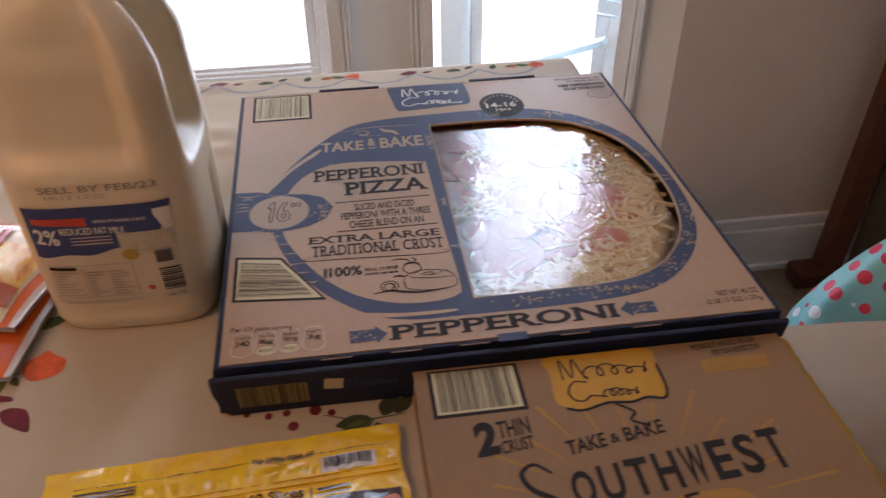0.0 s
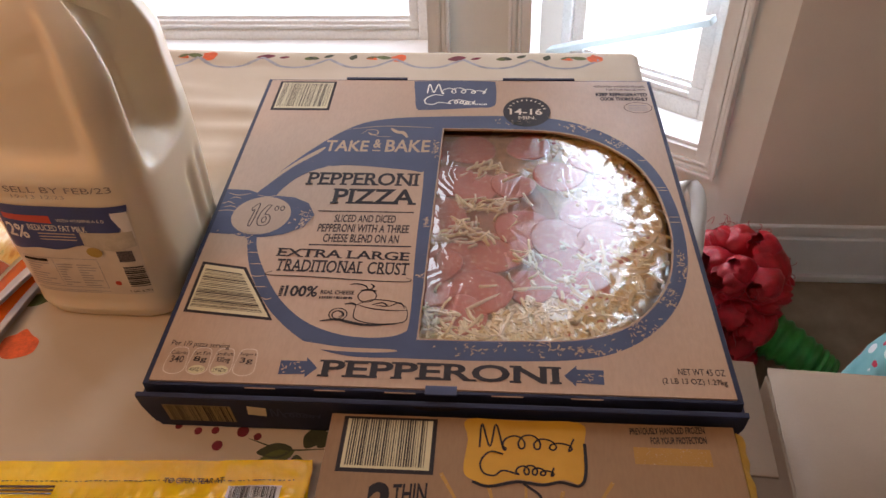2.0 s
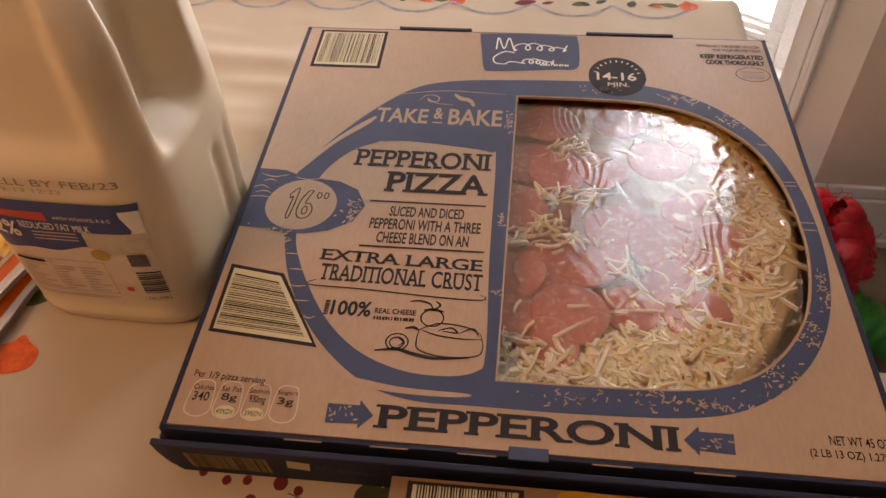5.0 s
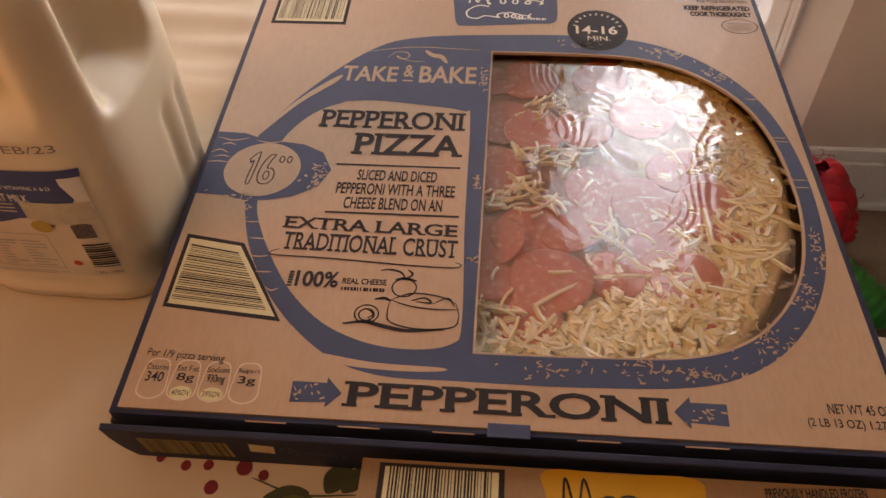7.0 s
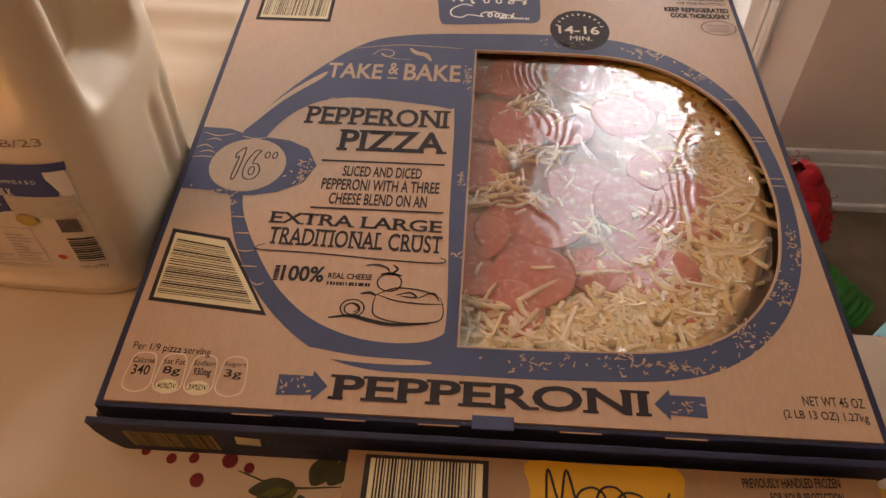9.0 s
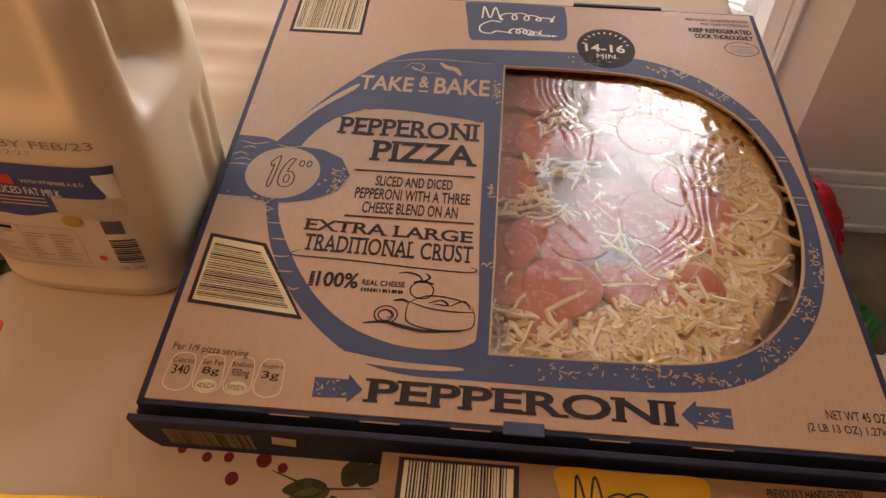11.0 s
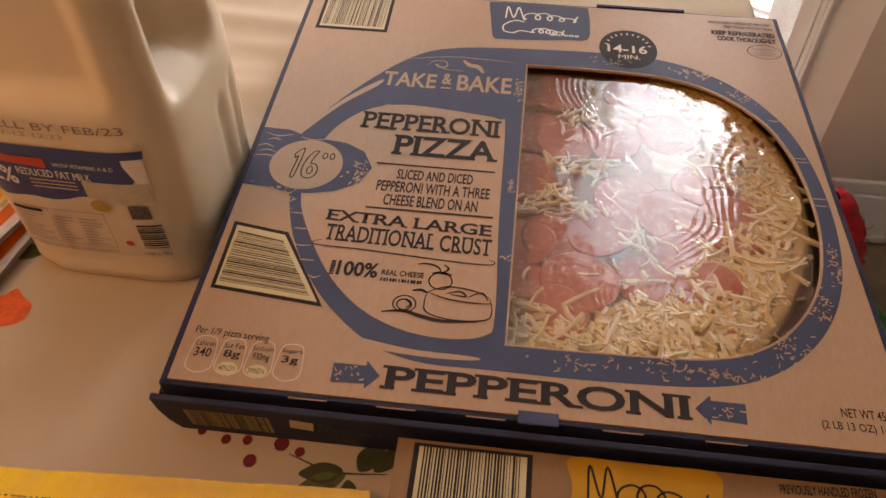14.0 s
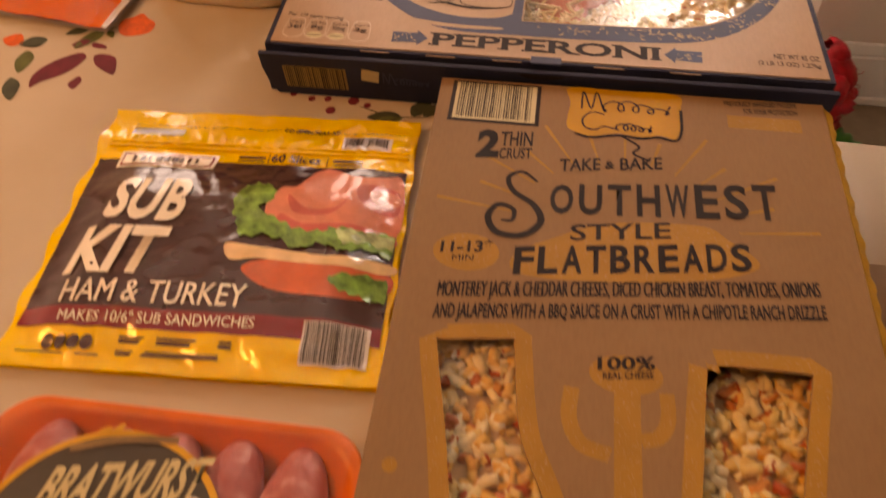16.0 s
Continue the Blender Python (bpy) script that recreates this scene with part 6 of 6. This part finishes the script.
dye("petal", [(-0.178, 0.045), (-0.186, 0.046), (-0.192, 0.038), (-0.184, 0.036)], "wine")
dye("petal", [(-0.174, 0.043), (-0.163, 0.041), (-0.160, 0.036), (-0.172, 0.037)], "wine")
dye("petal", [(-0.168, -0.002), (-0.173, -0.012), (-0.166, -0.018), (-0.163, -0.008)], "wine")
leaf(-0.216, 0.042, -160, 0.024, 0.016, "moss")
leaf(-0.226, 0.026, -80, 0.030, 0.015, "green")
leaf(-0.224, -0.010, -65, 0.030, 0.014, "moss")
leaf(-0.247, 0.010, 200, 0.022, 0.012, "moss")
dye("petal", [(-0.236, 0.036), (-0.244, 0.048), (-0.256, 0.040), (-0.246, 0.030)], "red")
leaf(-0.168, 0.118, 20, 0.030, 0.015)
leaf(-0.176, 0.146, 0, 0.026, 0.010)
stem([(-0.19, 0.15), (-0.175, 0.128), (-0.160, 0.118)], "leafgold", 0.0015)
for x, y, r in ((0.016, -0.003, 0.0028), (0.032, -0.007, 0.0030), (0.045, -0.006, 0.0030), (0.050, -0.019, 0.0040), (0.066, -0.006, 0.0046), (0.078, -0.010, 0.003)):
    dye("berry", oval(x, y, r, r * 1.1, 6), "wine", 3)
stem([(0.072, -0.012), (0.100, -0.020), (0.132, -0.018)], "moss", 0.0014)
leaf(0.106, -0.019, 190, 0.026, 0.013, "moss")
leaf(0.108, -0.021, 205, 0.030, 0.012, "green")
leaf(0.115, -0.018, 60, 0.024, 0.014, "moss")
leaf(0.124, -0.017, 50, 0.022, 0.012, "moss")
leaf(0.110, -0.024, 280, 0.014, 0.009, "moss")
# scalloped border along the far edge, with flowers beyond it
P = 0.0860
for i in range(-6, 5):
    x = 0.1155 + P * i
    if x + P > TX1 - 0.006:
        break
    part("scallop", at_height(ribbon([(x, 0.566), (x + 0.012, 0.556), (x + P * 0.3, 0.5465), (x + P * 0.5, 0.5435), (x + P * 0.7, 0.5465), (x + P - 0.012, 0.556), (x + P, 0.566)], 0.0042, 0, False), CZ, cloth_lift), INK["grey"], cloth)
rnd = random.Random(17)
for i in range(-9, 5):
    x = 0.120 + 0.062 * i
    if -0.93 < x < 0.37:
        k = i % 4
        if k == 0:
            poppy(x, 0.568, 0.010, rnd.uniform(0, 90)); leaf(x - 0.010, 0.568, 170, 0.022, 0.009); leaf(x - 0.03, 0.572, 200, 0.014, 0.007)
        elif k == 1:
            dye("petal", [(x, 0.566), (x + 0.012, 0.575), (x + 0.024, 0.571), (x + 0.012, 0.562)], "wine"); leaf(x + 0.03, 0.566, 20, 0.014, 0.006, "wine")
        elif k == 2:
            leaf(x, 0.566, 10, 0.018, 0.009); leaf(x + 0.02, 0.566, 160, 0.016, 0.008, "moss"); leaf(x + 0.026, 0.570, 30, 0.014, 0.007, "moss")
        else:
            leaf(x, 0.564, 70, 0.014, 0.010, "moss"); dye("petal", [(x + 0.02, 0.566), (x + 0.028, 0.572), (x + 0.034, 0.564)], "red")

# ---------------------------------------------------------------- beside the table
CARD = mottled("pale_cardboard", (0.40, 0.275, 0.18), 0.75, 8, 0.06, 350, 0.2, 0.0008)
BROWN = mottled("brown_cardboard", (0.26, 0.15, 0.085), 0.75, 10, 0.1, 350, 0.2, 0.0008)
carton = thing("cardboard_carton", "large pale cardboard carton with one flap standing open", "carton")
CM = pose(0.588, 0.318, 0, 0, 0, -3)
part("side_wall", slab(0, 0.5, -0.62, -0.004, 0, 0.452, CM, 0.004), CARD, carton)
bm = bmesh.new()
NXc = 14
for j, y in enumerate((-0.62, -0.31, -0.308, -0.001)):
    for i in range(NXc + 1):
        u = i / NXc
        bm.verts.new(CM @ Vector((0.002 + 0.5 * u, y - (0.03 * max(0, u - 0.35) ** 2 * 8 if j == 3 else 0), 0.458 - 0.05 * max(0, u - 0.45) ** 2 + (0.003 if j in (0, 3) else 0) - (0.002 if j == 1 else 0))))
bm.verts.ensure_lookup_table()
for j in (0, 1, 2):
    for i in range(NXc):
        a = j * (NXc + 1) + i
        bm.faces.new([bm.verts[q] for q in (a, a + 1, a + NXc + 2, a + NXc + 1)])
r = bmesh.ops.extrude_face_region(bm, geom=bm.faces[:])
bmesh.ops.translate(bm, vec=(0, 0, -0.004), verts=[g for g in r["geom"] if isinstance(g, bmesh.types.BMVert)])
part("top_flap", bm, CARD, carton, "pale top flap", True)
part("side_flap", slab(-0.095, -0.012, -0.155, 0.012, 0.452, 0.456, CM, 0.001), CARD, carton, "open side flap")
# two thin brown plates stand in for a flap of the carton
small = thing("brown_flap", "plain brown cardboard flap lying across the carton edge", "box")
part("side_wall", slab(0.500, 0.607, -0.30, 0.106, 0.463, 0.4695, pose(0, 0, 0), 0.002), BROWN, small)
part("lid", slab(0.498, 0.609, -0.302, 0.108, 0.470, 0.4735, None, 0.001), BROWN, small)

bag = thing("polka_dot_bag", "slumped turquoise gift bag with red and white dots", "gift bag")
pd = Mat("polka_dot_fabric", (0.2, 0.5, 0.5), 0.45)
vo = pd.t.nodes.new("ShaderNodeTexVoronoi")
vo.inputs["Scale"].default_value, vo.inputs["Randomness"].default_value = 32.0, 0.42
pd.t.links.new(pd.coords(), vo.inputs["Vector"])
ms = pd.t.nodes.new("ShaderNodeMath"); ms.operation = "LESS_THAN"; ms.inputs[1].default_value = 0.36
pd.t.links.new(vo.outputs["Distance"], ms.inputs[0])
sep = pd.t.nodes.new("ShaderNodeSeparateColor"); pd.t.links.new(vo.outputs["Color"], sep.inputs[0])
gt = pd.t.nodes.new("ShaderNodeMath"); gt.operation = "GREATER_THAN"; gt.inputs[1].default_value = 0.5
pd.t.links.new(sep.outputs[0], gt.inputs[0])
dots = pd.mix((0.62, 0.03, 0.07), (0.75, 0.78, 0.78), gt.outputs[0])
pd.base(pd.mix(pd.ramp(pd.noise(12, 4), [(0.3, (0.17, 0.46, 0.49)), (0.7, (0.26, 0.58, 0.60))]), dots, ms.outputs[0]))
pd.bump(pd.noise(20, 4), 0.3, 0.006)
bm = bmesh.new()
NA, NZ = 72, 40
rows = []
for k in range(NZ + 1):
    u = k / NZ
    row = []
    for i in range(NA):
        a = 2 * math.pi * i / NA
        z = 0.55 * u
        r = 0.235 - 0.02 * ease(0.20, 0.32, z) - 0.20 * max(0, (z - 0.30) / 0.25) ** 1.25 + (0.010 * math.sin(3 * a + 1) + 0.009 * math.sin(7 * a + 5 * u)) * (1 - u)
        r = max(r, 0.004)
        row.append(bm.verts.new((1.010 + r * math.cos(a), 0.455 + r * 0.42 * math.sin(a), 0.002 + z + 0.010 * noise.noise(Vector((math.cos(a) * 2, math.sin(a) * 2, u * 4))) * (1 if 0 < k else 0))))
    rows.append(row)
for a, b in zip(rows, rows[1:]):
    for i in range(NA):
        bm.faces.new((a[i], a[(i + 1) % NA], b[(i + 1) % NA], b[i]))
bm.faces.new(rows[0][::-1])
bm.faces.new(rows[-1])
part("bag_body", bm, pd.m, bag, smooth=True)
bm = bmesh.new()
tube(bm, strand([(0.97, 0.45, 0.545), (1.00, 0.44, 0.562), (1.04, 0.45, 0.560), (1.06, 0.46, 0.542)], 5), 0.006, 8)
part("gathered_top", bm, pd.m, bag, "knotted top of the bag", True)

wreath = thing("mesh_bow", "red mesh ribbon bow with a green ribbon lying on the carpet", "bow")
REDM = Mat("red_mesh_ribbon", (0.5, 0.01, 0.02), 0.35)
REDM.base(REDM.ramp(REDM.noise(60, 4), [(0.3, (0.36, 0.003, 0.010)), (0.7, (0.60, 0.012, 0.026))]))
REDM.bump(REDM.noise(600, 2, (1, 1, 0.3)), 0.6, 0.002)
rnd = random.Random(23)
for k in range(95):
    a, q = rnd.uniform(0, 6.28), math.sqrt(rnd.random())
    cx, cy, cz = 0.712 + 0.066 * q * math.cos(a), 0.790 + 0.105 * q * math.sin(a), 0.04 + 0.27 * rnd.random() * (1 - 0.4 * q)
    w, R = rnd.uniform(0.045, 0.085), rnd.uniform(0.020, 0.040)
    turn = Euler((rnd.uniform(-0.9, 0.9), rnd.uniform(-0.9, 0.9), rnd.uniform(0, 6))).to_matrix()
    bm, prev = bmesh.new(), None
    span = rnd.uniform(3.6, 5.4)
    for i in range(25):
        t = span * i / 24
        rad = R * (1 + 0.05 * math.sin(t * 4 + k))
        c = [bm.verts.new(Vector((cx, cy, cz)) + turn @ Vector(((rad * (0.55 + 0.45 * math.sin(math.pi * s) ** 0.5)) * math.cos(t), (s - 0.5) * w + 0.003 * math.sin(t * 7 + k), rad * (0.55 + 0.45 * math.sin(math.pi * s) ** 0.5) * math.sin(t)))) for s in (j / 8 for j in range(9))]
        if prev:
            for j in range(8):
                bm.faces.new((prev[j], prev[j + 1], c[j + 1], c[j]))
        prev = c
    for v in bm.verts:
        v.co.z = max(v.co.z, 0.004)
    part("ribbon_loop", bm, REDM.m, wreath, "", True)
bm = bmesh.new()
for k in range(420):
    a, q = rnd.uniform(0, 6.28), 0.70 + 0.24 * rnd.random()
    c = Vector((0.712 + 0.084 * q * math.cos(a), 0.790 + 0.118 * q * math.sin(a), 0.05 + 0.18 * rnd.random()))
    r, t0 = rnd.uniform(0.008, 0.020), rnd.uniform(0, 6)
    m3 = Euler((rnd.uniform(0, 6), rnd.uniform(0, 6), 0)).to_matrix()
    tube(bm, [c + m3 @ Vector((r * math.cos(t0 + s * 0.55), r * math.sin(t0 + s * 0.55), 0.002 * s)) for s in range(8)], 0.0006, 4)
for v in bm.verts:
    v.co.z = max(v.co.z, 0.003)
tagged(part("loose_threads", bm, REDM.m, wreath, "frayed red threads"), kind="stuff")
bm = bmesh.new()
ax = strand([(0.745, 0.735, 0.092), (0.790, 0.705, 0.086), (0.845, 0.672, 0.066), (0.880, 0.655, 0.052)], 16)
tube(bm, ax, lambda u: (0.050 - 0.022 * u) * (1 + 0.07 * math.sin(u * 60)), 26)
for v in bm.verts:
    v.co.z = max(v.co.z, 0.004)
part("green_ribbon", bm, mottled("green_satin", (0.02, 0.30, 0.05), 0.35, 30, 0.25, 300, 0.3), wreath, "gathered green ribbon", True)

tag = thing("paper_gift_bag", "white paper gift bag with a ribbon handle", "gift bag")
PAPER = mottled("white_paper", (0.74, 0.73, 0.70), 0.55, 20, 0.04)
part("bag_body", slab(0.500, 0.600, 0.60, 0.82, 0.0, 0.27, None, 0.004), PAPER, tag)
bm, prev = bmesh.new(), None
for p in strand([(0.590, 0.690, 0.265), (0.600, 0.735, 0.315), (0.606, 0.800, 0.355), (0.590, 0.835, 0.365), (0.572, 0.815, 0.350), (0.566, 0.770, 0.315), (0.562, 0.740, 0.275)], 7):
    c = [bm.verts.new(p + Vector((0.012 * s, -0.004 * s, 0.006 * s))) for s in (-1, 1)]
    if prev:
        bm.faces.new((prev[0], prev[1], c[1], c[0]))
    prev = c
r = bmesh.ops.extrude_face_region(bm, geom=bm.faces[:])
bmesh.ops.translate(bm, vec=(0, 0, -0.0012), verts=[g for g in r["geom"] if isinstance(g, bmesh.types.BMVert)])
part("ribbon_handle", bm, PAPER, tag, "white ribbon handle", True)

stand = thing("wooden_stand", "dark reddish wooden stand with splayed foot", "stand")
part("post", slab(-0.026, 0.026, -0.022, 0.022, 0.03, 1.30, pose(1.182, 0.905, 0, 0, 1.5, 0), 0.005), WOOD, stand)
part("foot", slab(-0.065, 0.060, -0.030, 0.030, 0.0, 0.050, pose(1.165, 0.905, 0), 0.014), WOOD, stand)
# plain dark board, added to fill the area right of the post
part("dark_board", slab(1.23, 1.75, 0.86, 0.90, 0.05, 1.25, None, 0.004), mottled("dark_panel", (0.09, 0.075, 0.065), 0.6), stand)
